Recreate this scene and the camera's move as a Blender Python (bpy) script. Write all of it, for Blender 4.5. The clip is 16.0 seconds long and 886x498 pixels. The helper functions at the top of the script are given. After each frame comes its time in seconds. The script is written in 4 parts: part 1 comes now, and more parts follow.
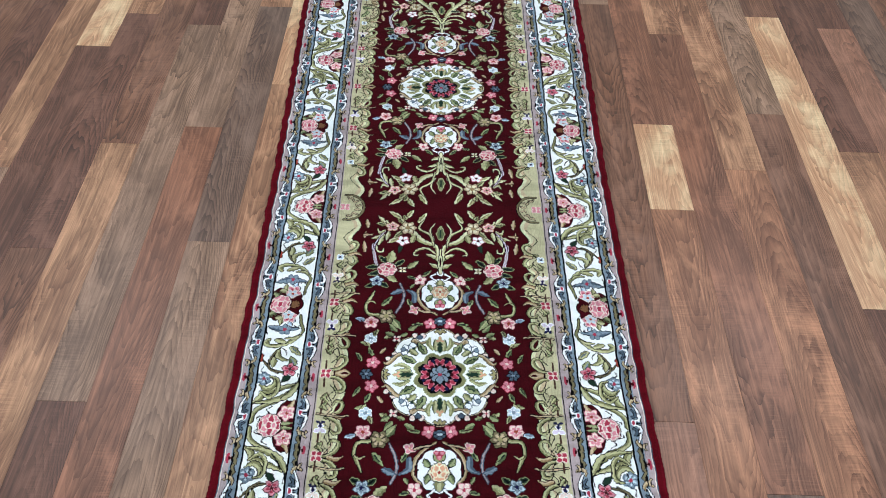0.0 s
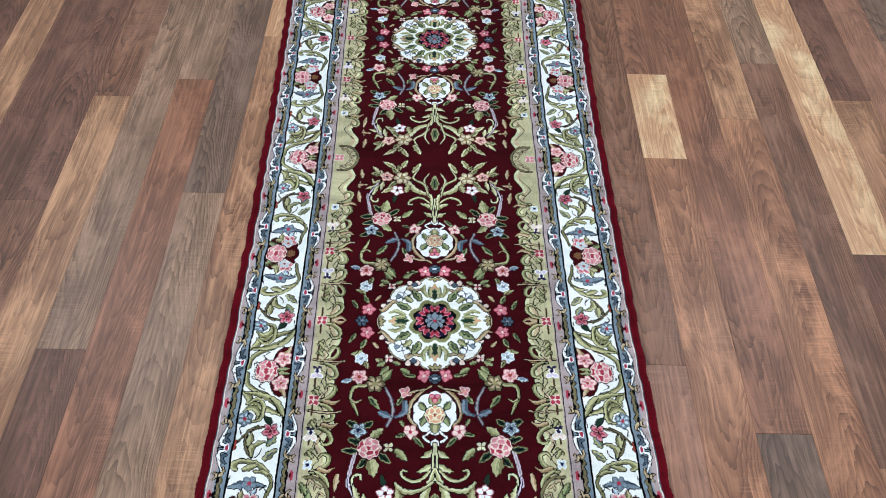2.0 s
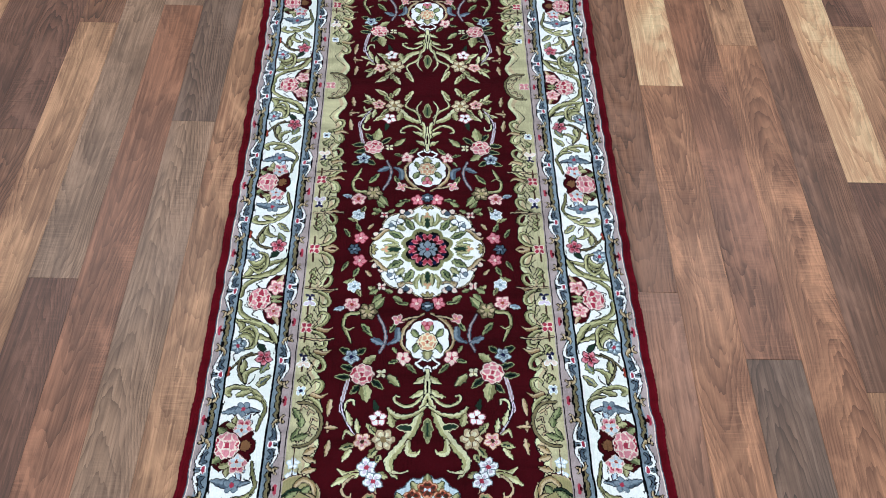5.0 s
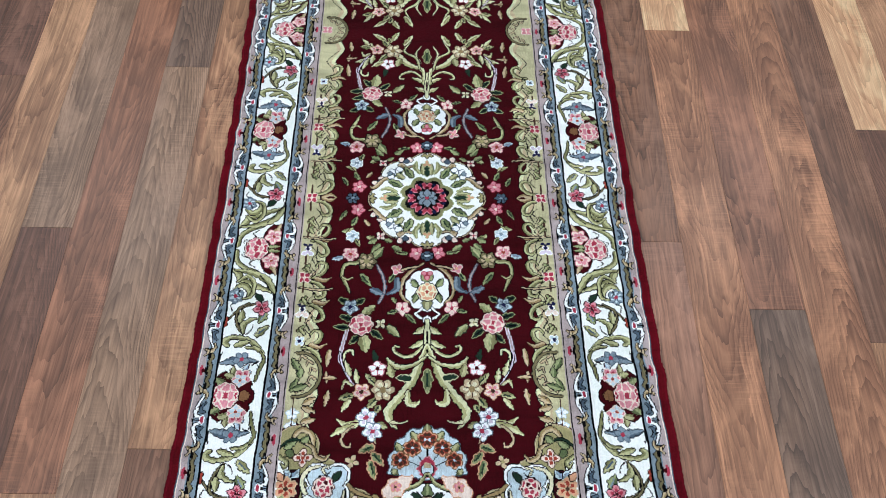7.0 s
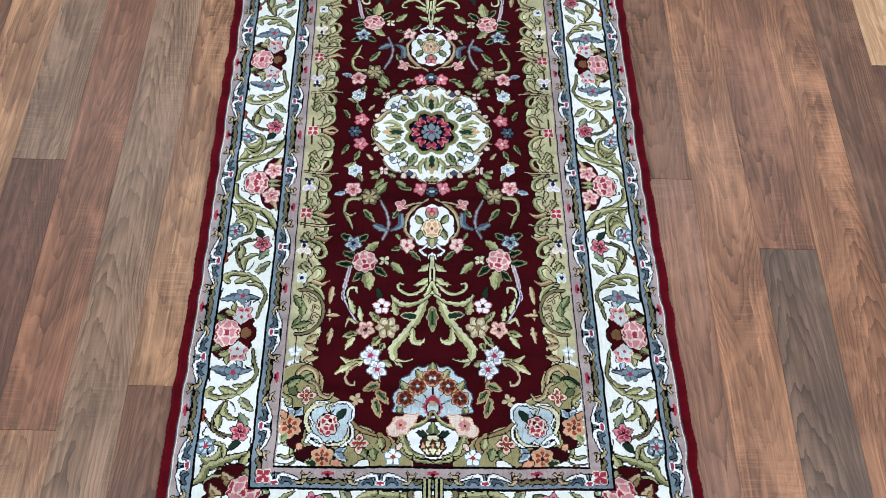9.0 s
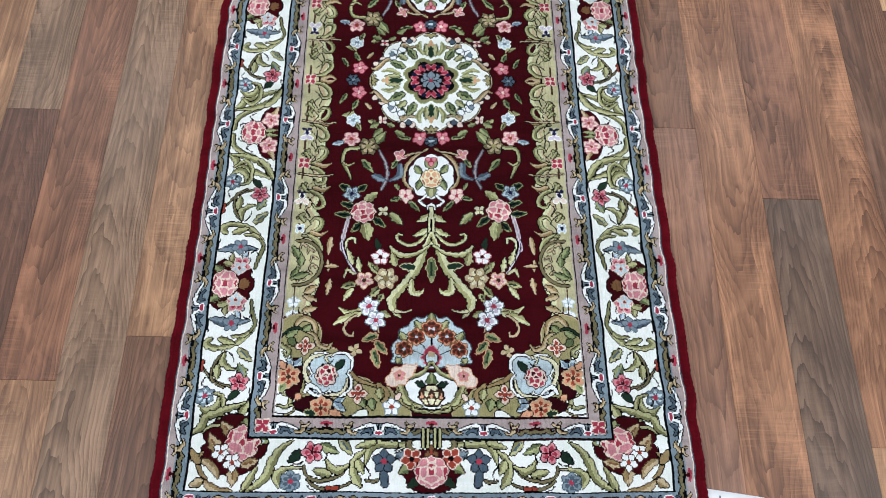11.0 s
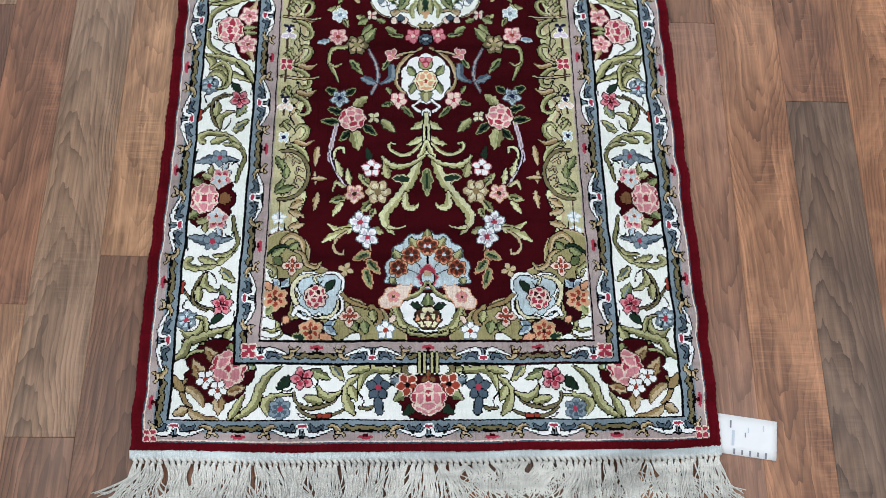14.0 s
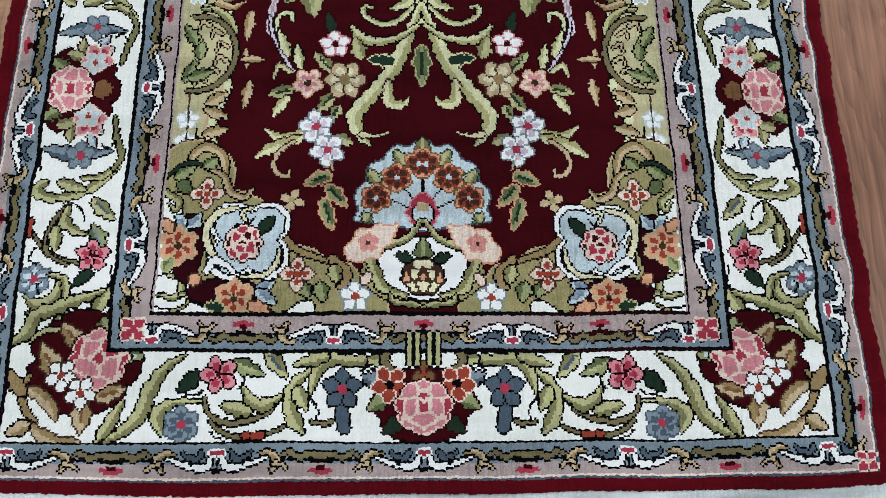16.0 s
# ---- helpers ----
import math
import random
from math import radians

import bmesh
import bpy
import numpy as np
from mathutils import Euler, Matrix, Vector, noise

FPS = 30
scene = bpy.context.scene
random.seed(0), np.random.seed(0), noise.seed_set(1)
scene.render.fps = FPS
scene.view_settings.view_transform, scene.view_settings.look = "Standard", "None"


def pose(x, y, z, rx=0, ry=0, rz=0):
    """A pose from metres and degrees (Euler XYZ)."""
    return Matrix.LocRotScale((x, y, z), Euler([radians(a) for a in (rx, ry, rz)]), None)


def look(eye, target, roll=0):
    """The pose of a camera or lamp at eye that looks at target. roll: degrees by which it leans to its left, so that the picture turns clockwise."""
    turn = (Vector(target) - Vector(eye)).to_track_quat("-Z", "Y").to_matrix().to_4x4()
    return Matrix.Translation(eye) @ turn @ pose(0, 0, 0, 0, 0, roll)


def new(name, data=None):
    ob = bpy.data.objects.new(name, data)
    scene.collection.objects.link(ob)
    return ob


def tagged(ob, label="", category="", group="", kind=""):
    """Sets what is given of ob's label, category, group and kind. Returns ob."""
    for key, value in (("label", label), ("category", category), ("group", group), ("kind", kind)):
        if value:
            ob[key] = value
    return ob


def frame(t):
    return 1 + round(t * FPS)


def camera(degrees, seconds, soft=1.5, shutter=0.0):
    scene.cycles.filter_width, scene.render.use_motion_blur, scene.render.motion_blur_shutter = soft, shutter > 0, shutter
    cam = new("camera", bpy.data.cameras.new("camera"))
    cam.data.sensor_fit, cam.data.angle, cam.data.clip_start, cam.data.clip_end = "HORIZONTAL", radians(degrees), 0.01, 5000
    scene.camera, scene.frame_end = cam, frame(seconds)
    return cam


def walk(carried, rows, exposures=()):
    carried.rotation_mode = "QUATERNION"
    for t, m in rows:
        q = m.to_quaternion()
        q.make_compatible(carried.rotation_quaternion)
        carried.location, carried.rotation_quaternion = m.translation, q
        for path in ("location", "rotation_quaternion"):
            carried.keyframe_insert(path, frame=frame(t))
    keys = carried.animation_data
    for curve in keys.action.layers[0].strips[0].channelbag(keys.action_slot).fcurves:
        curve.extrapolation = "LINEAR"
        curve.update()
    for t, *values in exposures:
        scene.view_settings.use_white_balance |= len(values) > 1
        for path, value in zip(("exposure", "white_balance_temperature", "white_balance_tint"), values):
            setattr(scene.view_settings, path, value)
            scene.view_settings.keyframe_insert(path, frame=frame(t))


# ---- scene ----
cam = camera(54.1, 16.0, soft=0.6)
PATH = [
    (0, (-0.022, -0.186, 1.327), (0.008, 1.187, -0.127), 1.9),
    (0.5, (-0.024, -0.195, 1.323), (0.003, 1.164, -0.143), 1.8),
    (1, (-0.025, -0.2, 1.32), (0.002, 1.142, -0.163), 1.8),
    (1.5, (-0.021, -0.208, 1.318), (0.01, 1.118, -0.18), 1.7),
    (2, (-0.019, -0.216, 1.317), (0.022, 1.094, -0.194), 1.9),
    (2.5, (-0.016, -0.22, 1.314), (0.03, 1.078, -0.206), 2.1),
    (3, (-0.016, -0.223, 1.31), (0.035, 1.06, -0.223), 2.3),
    (3.5, (-0.017, -0.223, 1.307), (0.036, 1.041, -0.242), 2.5),
    (4, (-0.014, -0.224, 1.307), (0.033, 1.02, -0.258), 2.2),
    (6.5, (-0.01, -0.215, 1.283), (0.042, 0.908, -0.371), 2.4),
    (7, (-0.01, -0.211, 1.279), (0.04, 0.892, -0.388), 2.4),
    (7.5, (-0.016, -0.207, 1.275), (0.034, 0.866, -0.412), 2.6),
    (8, (-0.019, -0.201, 1.266), (0.031, 0.832, -0.445), 2.8),
    (8.5, (-0.03, -0.191, 1.26), (0.036, 0.804, -0.473), 3.8),
    (9, (-0.033, -0.194, 1.249), (0.039, 0.785, -0.493), 4.2),
    (11.5, (-0.02, -0.192, 1.235), (0.037, 0.665, -0.571), 3.8),
    (12, (-0.026, -0.195, 1.233), (0.041, 0.639, -0.584), 4.3),
    (12.5, (-0.025, -0.197, 1.23), (0.043, 0.62, -0.594), 4.3),
    (13, (-0.031, -0.188, 1.228), (0.04, 0.604, -0.607), 4.6),
    (13.5, (-0.033, -0.162, 1.215), (0.042, 0.572, -0.644), 5.1),
    (14, (-0.021, -0.12, 1.164), (0.05, 0.526, -0.728), 5.8),
    (14.5, (-0.019, -0.094, 1.06), (0.051, 0.518, -0.842), 6.8),
    (15, (-0.016, -0.06, 0.949), (0.025, 0.532, -0.961), 4.4),
    (15.5, (-0.017, -0.026, 0.843), (0.045, 0.53, -1.078), 6.4),
    (16, (-0.009, -0.018, 0.726), (0.062, 0.562, -1.186), 6.5),
]
walk(cam, [(t, look(eye, target, roll)) for t, eye, target, roll in PATH],
     exposures=((0.0, 0.08, 5850, 10), (4.0, 0.07, 5900, 10), (9.0, 0.04, 6000, 10), (12.5, -0.06, 6250, 10), (14.0, -0.10, 6300, 10), (15.0, -0.18, 6300, 10), (16.0, -0.27, 6350, 10)))


# ---- light: an overcast-white shop interior, lit from rows of ceiling panels ----
world = bpy.data.worlds.new("room_light")
scene.world = world
world.use_nodes = True
world.node_tree.nodes["Background"].inputs[0].default_value = (0.9, 0.95, 1.0, 1)
world.node_tree.nodes["Background"].inputs[1].default_value = 0.12
for lx, ly, power in ((-1.6, 0.2, 31.0), (1.6, 0.2, 29.0), (-1.6, 2.6, 29.0), (1.6, 2.6, 29.0), (0.0, -1.2, 15.0)):
    lamp = bpy.data.lights.new("ceiling_light", "AREA")
    lamp.shape, lamp.size, lamp.size_y, lamp.energy, lamp.color = "RECTANGLE", 0.6, 1.2, power, (0.88, 0.95, 1.0)
    new("ceiling_light", lamp).matrix_world = pose(lx, ly, 2.78)


# ---- materials ----
def srgb(r, g, b, gain=1.0):
    def lin(v):
        v = v / 255
        return (v / 12.92 if v <= 0.04045 else ((v + 0.055) / 1.055) ** 2.4) * gain
    return (lin(r), lin(g), lin(b), 1)


class Nodes:
    """A node material with short calls."""

    def __init__(self, name):
        self.mat = bpy.data.materials.new(name)
        self.mat.use_nodes = True
        self.tree = self.mat.node_tree
        self.main = self.tree.nodes["Principled BSDF"]

    def add(self, kind, inputs=None, **settings):
        n = self.tree.nodes.new(kind)
        if "data_type" in settings:
            n.data_type = settings["data_type"]
        if "blend_type" in settings:
            n.blend_type = settings["blend_type"]
        if "operation" in settings:
            n.operation = settings["operation"]
        for k, v in (inputs or {}).items():
            if hasattr(v, "is_output"):
                self.tree.links.new(v, n.inputs[k])
            else:
                n.inputs[k].default_value = v
        return n

    def set(self, **inputs):
        for k, v in inputs.items():
            k = k.replace("_", " ")
            if hasattr(v, "is_output"):
                self.tree.links.new(v, self.main.inputs[k])
            else:
                self.main.inputs[k].default_value = v

    def mix(self, a, b, fac, blend="MIX"):
        n = self.add("ShaderNodeMix", data_type="RGBA", blend_type=blend)
        for k, v in ((0, fac), (6, a), (7, b)):
            if hasattr(v, "is_output"):
                self.tree.links.new(v, n.inputs[k])
            else:
                n.inputs[k].default_value = v
        return n.outputs[2]

    def remap(self, v, a, b, c, d):
        return self.add("ShaderNodeMapRange", {0: v, 1: a, 2: b, 3: c, 4: d}).outputs[0]


def wool(name, col, sheen=0.02):
    """Dyed pile wool: fibre grain, knot rows, slow shifts of the dye and brushed-pile shading put into the colour."""
    n = Nodes(name)
    co = n.add("ShaderNodeTexCoord").outputs["Object"]
    grain = n.add("ShaderNodeTexNoise", {"Vector": co, "Scale": 700.0, "Detail": 2.0}).outputs["Fac"]
    rows = n.add("ShaderNodeTexNoise", {"Vector": n.add("ShaderNodeMapping", {"Vector": co, "Scale": (500, 60, 60)}).outputs[0], "Scale": 1.0, "Detail": 2.0}).outputs["Fac"]
    dye = n.add("ShaderNodeTexNoise", {"Vector": co, "Scale": 9.0, "Detail": 3.0}).outputs["Fac"]
    dark = tuple(c * (0.55 if col[1] < 0.7 else 0.78) for c in col[:3]) + (1,)
    light = tuple(min(1, c * 1.4) for c in col[:3]) + (1,)
    c = n.mix(dark, light, n.remap(grain, 0.3, 0.7, 0.2, 1.0))
    c = n.mix(c, dark, n.remap(rows, 0.48, 0.74, 0.0, 0.75))
    c = n.mix(c, light, n.remap(dye, 0.4, 0.66, 0.0, 0.7))
    # shading of the brushed pile, painted into the colour as darker bands
    nap_shade = n.add("ShaderNodeTexNoise", {"Vector": n.add("ShaderNodeMapping", {"Vector": co, "Scale": (5, 26, 5)}).outputs[0], "Scale": 1.0, "Detail": 4.0, "Roughness": 0.65}).outputs["Fac"]
    c = n.mix(c, dark, n.remap(nap_shade, 0.46, 0.7, 0.0, 0.75))
    bump = n.add("ShaderNodeBump", {"Height": grain, "Strength": 0.5, "Distance": 0.001})
    n.set(Base_Color=c, Roughness=0.85, Normal=bump.outputs[0], Sheen_Weight=sheen, Sheen_Roughness=0.4)
    n.main.inputs["Specular IOR Level"].default_value = 0.04
    return n.mat


DYES = {
    "maroon": (58, 7, 14), "maroon_deep": (44, 6, 14), "ink": (6, 6, 9), "ivory": (244, 251, 242), "olive": (154, 146, 103),
    "tan": (190, 171, 138), "sage": (178, 177, 132), "leaf": (146, 154, 110), "forest": (32, 50, 38), "steel": (122, 137, 148),
    "sky": (190, 206, 214), "taupe": (168, 153, 152), "pink": (206, 134, 144), "blush": (240, 206, 194), "rose": (164, 56, 76),
    "apricot": (208, 156, 124), "brown": (118, 84, 56), "rust": (148, 62, 48), "white": (246, 252, 254), "navy": (26, 27, 62),
    "lilac": (206, 194, 210), "cream": (226, 216, 184), "slate": (74, 88, 102), "umber": (66, 44, 34),
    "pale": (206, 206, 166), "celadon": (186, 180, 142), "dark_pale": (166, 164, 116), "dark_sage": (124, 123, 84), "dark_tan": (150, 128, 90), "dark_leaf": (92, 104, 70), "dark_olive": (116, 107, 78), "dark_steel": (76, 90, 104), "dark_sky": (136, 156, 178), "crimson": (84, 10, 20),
}
DYE_ID = {k: i for i, k in enumerate(DYES)}
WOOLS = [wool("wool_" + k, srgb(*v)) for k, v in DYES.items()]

# ---- the rug's design, worked out knot by knot over one quarter and mirrored ----
KNOT = 1.7                      # millimetres
HALF_W, MID = 384.0, 1180.0     # half the width, half the length
NX, NY = int(HALF_W / KNOT), int(MID / KNOT)
X, Y = np.meshgrid((np.arange(NX) + 0.5) * KNOT, (np.arange(NY) + 0.5) * KNOT, indexing="ij")
D = np.abs(Y - 740)             # from the medallion's middle
S = np.abs(((Y - 352) / 276 + 1) % 2 - 1) * 276   # 0 at one rose of the border, 276 at the other
S = 276 - S
CELL, BORD, PLAIN = (X, D), (X, S), (X, Y)
design = np.zeros((NX, NY), int)
design[:] = DYE_ID["maroon"]


def fat(m, times=1):
    for _ in range(times):
        n = m.copy()
        n[1:] |= m[:-1]
        n[:-1] |= m[1:]
        n[:, 1:] |= m[:, :-1]
        n[:, :-1] |= m[:, 1:]
        m = n
    return m


where_on = np.ones((NX, NY), bool)


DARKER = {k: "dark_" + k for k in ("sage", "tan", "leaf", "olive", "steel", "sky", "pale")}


def paint(m, dye, edge=None):
    if edge:
        design[fat(m) & where_on] = DYE_ID[edge]
    design[m & where_on] = DYE_ID[dye]


def turned(f, cx, cy, ang):
    c, s = math.cos(radians(ang)), math.sin(radians(ang))
    u, v = f[0] - cx, f[1] - cy
    return u * c + v * s, v * c - u * s


def disc(f, cx, cy, a, b=None, ang=0):
    u, v = turned(f, cx, cy, ang)
    return (u / a) ** 2 + (v / (b or a)) ** 2 < 1


def lobes(f, cx, cy, r, n=5, rot=90, deep=0.4, wide=1.0):
    u, v = turned(f, cx, cy, 0)
    th = np.arctan2(v, u / wide) - radians(rot)
    return np.hypot(u / wide, v) < r * (1 - deep + deep * np.abs(np.cos(n * th / 2)))


def bloom(f, cx, cy, r, dye="pink", deep_dye="rose", line="blush", edge="maroon_deep", wide=1.0):
    """A full rose: a scalloped round of petals parted by pale lines round a heart."""
    turn = (cx * 7 + cy * 3) % 50
    body = lobes(f, cx, cy, r, 8, turn, 0.14, wide)
    paint(fat(body), line, edge)
    u, v = turned(f, cx, cy, 0)
    u = u / wide
    odd = random.Random(int(cx * 13 + cy * 7))
    seeds = [(odd.uniform(0.0, 0.12), odd.uniform(0, 360), 1)]
    seeds += [(odd.uniform(0.4, 0.52), turn + 90 * k + odd.uniform(-18, 18), k == 1) for k in range(4)]
    seeds += [(odd.uniform(0.86, 1.05), turn + 40 + 60 * k + odd.uniform(-14, 14), k in (2, 5)) for k in range(6)]
    gap = np.stack([np.hypot(u - r * q * math.cos(radians(a)), v - r * q * math.sin(radians(a))) for q, a, _ in seeds])
    near = np.argsort(gap, 0)[:2]
    first, second = np.take_along_axis(gap, near, 0)
    tone = np.array([t for _, _, t in seeds]).astype(int)[near[0]]
    paint(body, dye)
    paint(body & (tone == 1), deep_dye)
    paint(body & (second - first < 2.1), line)


def leaf(f, cx, cy, length, width, ang, dye="sage", edge="ink", vein=""):
    u, v = turned(f, cx, cy, ang)
    t = np.clip(u / length + 0.5, 0, 1)
    half = width / 2 * np.sin(math.pi * t ** 0.8) * (1 + 0.26 * np.sin(t * 24))
    body = (np.abs(v) < half) & (np.abs(u) < length / 2)
    paint(body, dye, edge)
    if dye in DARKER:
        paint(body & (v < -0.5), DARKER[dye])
    if vein:
        paint((np.abs(v) < 1.1) & (u > -length * 0.42) & (u < length * 0.2), vein)


def curve(p):
    """Points, directions and shares of the way along a smooth curve."""
    q = np.vstack([2 * p[0] - p[1], p, 2 * p[-1] - p[-2]])
    out = []
    for i in range(len(p) - 1):
        a0, a1, a2, a3 = q[i:i + 4]
        steps = max(4, int(np.hypot(*(a2 - a1)) / 1.6))
        for k in range(steps + 1):
            t = k / steps
            c = 0.5 * (2 * a1 + (a2 - a0) * t + (2 * a0 - 5 * a1 + 4 * a2 - a3) * t * t + (3 * a1 - a0 - 3 * a2 + a3) * t ** 3)
            d = 0.5 * ((a2 - a0) + 2 * (2 * a0 - 5 * a1 + 4 * a2 - a3) * t + 3 * (3 * a1 - a0 - 3 * a2 + a3) * t * t)
            out.append((c, d, (i + t) / (len(p) - 1)))
    return out


def line_mask(f, pts, w0, w1):
    p = np.array(pts, float).reshape(-1, 2)
    best = np.full(f[0].shape, 1e9)
    w = max(w0, w1) + 2
    sel = (f[0] > p[:, 0].min() - w - 12) & (f[0] < p[:, 0].max() + w + 12) & (f[1] > p[:, 1].min() - w - 12) & (f[1] < p[:, 1].max() + w + 12)
    u, v, b = f[0][sel], f[1][sel], best[sel]
    for c, _, s in curve(p):
        half = (w0 + (w1 - w0) * s) / 2
        b = np.minimum(b, np.hypot(u - c[0], v - c[1]) - half)
    best[sel] = b
    return best < 0


def tendril(f, *pts):
    paint(line_mask(f, pts, 2.3, 2.0), "ink")


# bands from the edge inward
E = np.minimum(HALF_W - X, 1.09 * Y)
along_end = (1.09 * Y < HALF_W - X)
for e0, e1, dye in ((12, 14.5, "taupe"), (14.5, 26, "taupe"), (26, 39, "steel"), (39, 45, "steel"), (42.8, 45, "ink"), (45, 123, "ivory"), (123, 129, "steel"), (123, 125.2, "ink"),
                    (129, 141, "steel"), (141, 154, "taupe"), (154, 160, "taupe"), (155.4, 158.6, "ink")):
    paint((E >= e0) & (E < e1), dye)
paint((E >= 12) & (E < 13.6), "slate")
paint((E >= 13.6) & (E < 15.4), "blush")
paint(E < 12, "crimson")
field = E >= 160
ivory = (E >= 45) & (E < 123)


def stroke(f, pts, widths, dye, edge="ink", shade=True):
    """A drawn stem or blade: a smooth curve whose width runs through the values given, one flank in the darker dye."""
    p = np.array(pts, float).reshape(-1, 2)
    widths = [max(1.7, w * 0.82 - 0.4) for w in widths] if dye != "ink" else widths
    way = curve(p)
    pad = max(widths) / 2 + 4
    sel = (f[0] > p[:, 0].min() - pad) & (f[0] < p[:, 0].max() + pad) & (f[1] > p[:, 1].min() - pad) & (f[1] < p[:, 1].max() + pad)
    u, v = f[0][sel], f[1][sel]
    if not len(u):
        return
    best, flank = np.full(u.shape, 1e9), np.zeros(u.shape)
    stops = np.linspace(0, 1, len(widths))
    toothed = dye in ("sage", "pale") and max(widths) > 7
    run = 0.0
    for i, (c, d, s) in enumerate(way):
        half = np.interp(s, stops, widths) / 2
        run += np.hypot(*(c - way[max(i - 1, 0)][0]))
        if toothed:
            half = half * (1 + 0.2 * math.sin(run / 1.9)) + 0.3
        gap = np.hypot(u - c[0], v - c[1]) - half
        closer = gap < best
        best = np.where(closer, gap, best)
        flank = np.where(closer, ((u - c[0]) * d[1] - (v - c[1]) * d[0]) / max(1e-6, np.hypot(*d)) - half * 0.1, flank)
    m = np.zeros(f[0].shape, bool)
    m[sel] = best < 0
    paint(m, dye, edge)
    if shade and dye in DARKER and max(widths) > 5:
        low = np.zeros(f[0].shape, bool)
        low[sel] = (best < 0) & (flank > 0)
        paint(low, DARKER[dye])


def blade(f, x0, y0, x1, y1, width, dye="sage", edge="ink", vein=""):
    """A pointed leaf from its base to its tip, with a toothed outline and a vein."""
    n, width = math.hypot(x1 - x0, y1 - y0), width * 0.86
    u, v = turned(f, x0, y0, math.degrees(math.atan2(y1 - y0, x1 - x0)))
    t = np.clip(u / n, 0, 1)
    half = width / 2 * np.sin(math.pi * t ** 0.75) ** 0.9 * (1 + 0.16 * np.sin(t * 19))
    body = (np.abs(v) < half) & (u > 0) & (u < n)
    paint(body, dye, edge)
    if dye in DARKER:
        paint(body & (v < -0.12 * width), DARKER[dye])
    if vein:
        paint((np.abs(v + 0.25 * np.sin(u)) < 1.3) & (u > n * 0.15) & (u < n * 0.72), vein)


def petals(f, x, y, r, n, dye, edge="ink", heart="rose", rot=90, inner="", core=0.26):
    """A flower of round petals, each edged, round a heart."""
    for k in range(n):
        a = radians(rot + 360 * k / n)
        px_, py_ = x + r * 0.62 * math.cos(a), y + r * 0.62 * math.sin(a)
        u, v = turned(f, px_, py_, math.degrees(a))
        paint(np.abs(u / (r * 0.46)) ** 1.5 + np.abs(v / (r * 0.37)) ** 1.5 < 1, dye, edge)
        if inner:
            paint(disc(f, x + r * 0.5 * math.cos(a), y + r * 0.5 * math.sin(a), r * 0.24, r * 0.2, math.degrees(a)), inner)
    paint(disc(f, x, y, max(2.0, r * core)), heart)


# guard stripes: pale crescents, tan hooks and red dashes along a wavering line
for lo, hi, wide_side, period, shift in ((14.5, 39.0, 0, 166.0, 0.0), (129.0, 154.0, 1, 150.0, 75.0)):
    run = np.where(along_end, X, Y + 20)
    q = np.abs(((run + shift) / period + 0.5) % 1 - 0.5) * 166.0    # 0 at a crescent, 83 half way to the next
    c = (E - lo) / (hi - lo)
    c = 1 - c if wide_side else c                                   # 0 on the taupe side
    stripe = (c >= 0) & (c < 1)
    where_on = stripe
    g = (np.where(stripe, q, 1e4), c * 24.5)
    brow = np.interp(q, (0, 14, 26, 40, 52, 66, 83), (6, 7, 10, 16, 14, 15, 12))
    paint(stripe & (c * 24.5 > brow), "steel")
    paint(stripe & (np.abs(c * 24.5 - brow) < 1.3), "ink")
    stroke(g, (84, 17, 74, 19, 66, 16, 58, 20, 52, 18), (7, 6, 6, 6, 3), "dark_olive")
    stroke(g, (34, 20, 41, 20.5, 47, 16, 46, 10, 43, 5), (3, 5, 8, 7, 3), "tan")
    stroke(g, (46, 11, 52, 10, 56, 6), (5, 4, 2), "tan")
    stroke(g, (12, 21, 15, 16, 22, 17, 27, 21), (5, 6, 5, 3), "dark_steel")
    stroke(g, (40, 17, 28, 12, 15, 9, 7, 10, 5, 16), (2, 5, 7, 6, 5), "white")
    stroke(g, (20, 10, 23, 14), (2, 2), "ink", None)
    stroke(g, (0, 6, 0, 15), (2, 2), "ink", None)
    paint(disc(g, 0, 20.5, 6, 2.6), "rose", "white")
    paint(disc(g, 83, 5.5, 10, 3.0), "rose")
    paint(disc(g, 83, 8.0, 4, 2.4), "maroon")
where_on = np.ones((NX, NY), bool)
petals(PLAIN, 363, 19, 9, 4, "rose", "blush", "blush", 45)

# field: the olive side panel with its scalloped, scrolled edge
where_on = field
NIGHT = "maroon_deep"
scallop = 190 - 13 * np.abs(np.sin((D + 8) / 28.0)) + 3 * np.sin(D / 9.0)
panel = (X > scallop) & (Y > 300)
paint(panel, "pale", "ink")
paint((X > scallop + 8) & (Y > 300), "tan")
paint((X > scallop + 13 + 4 * np.sin(D / 12.0)) & (Y > 300), "celadon")
inset = scallop + 11 + 6 * np.abs(np.sin(D / 24.0))
paint((np.abs(X - inset) < 1.0) & (Y > 300) & (np.sin(D / 17) > -0.2), "ink")
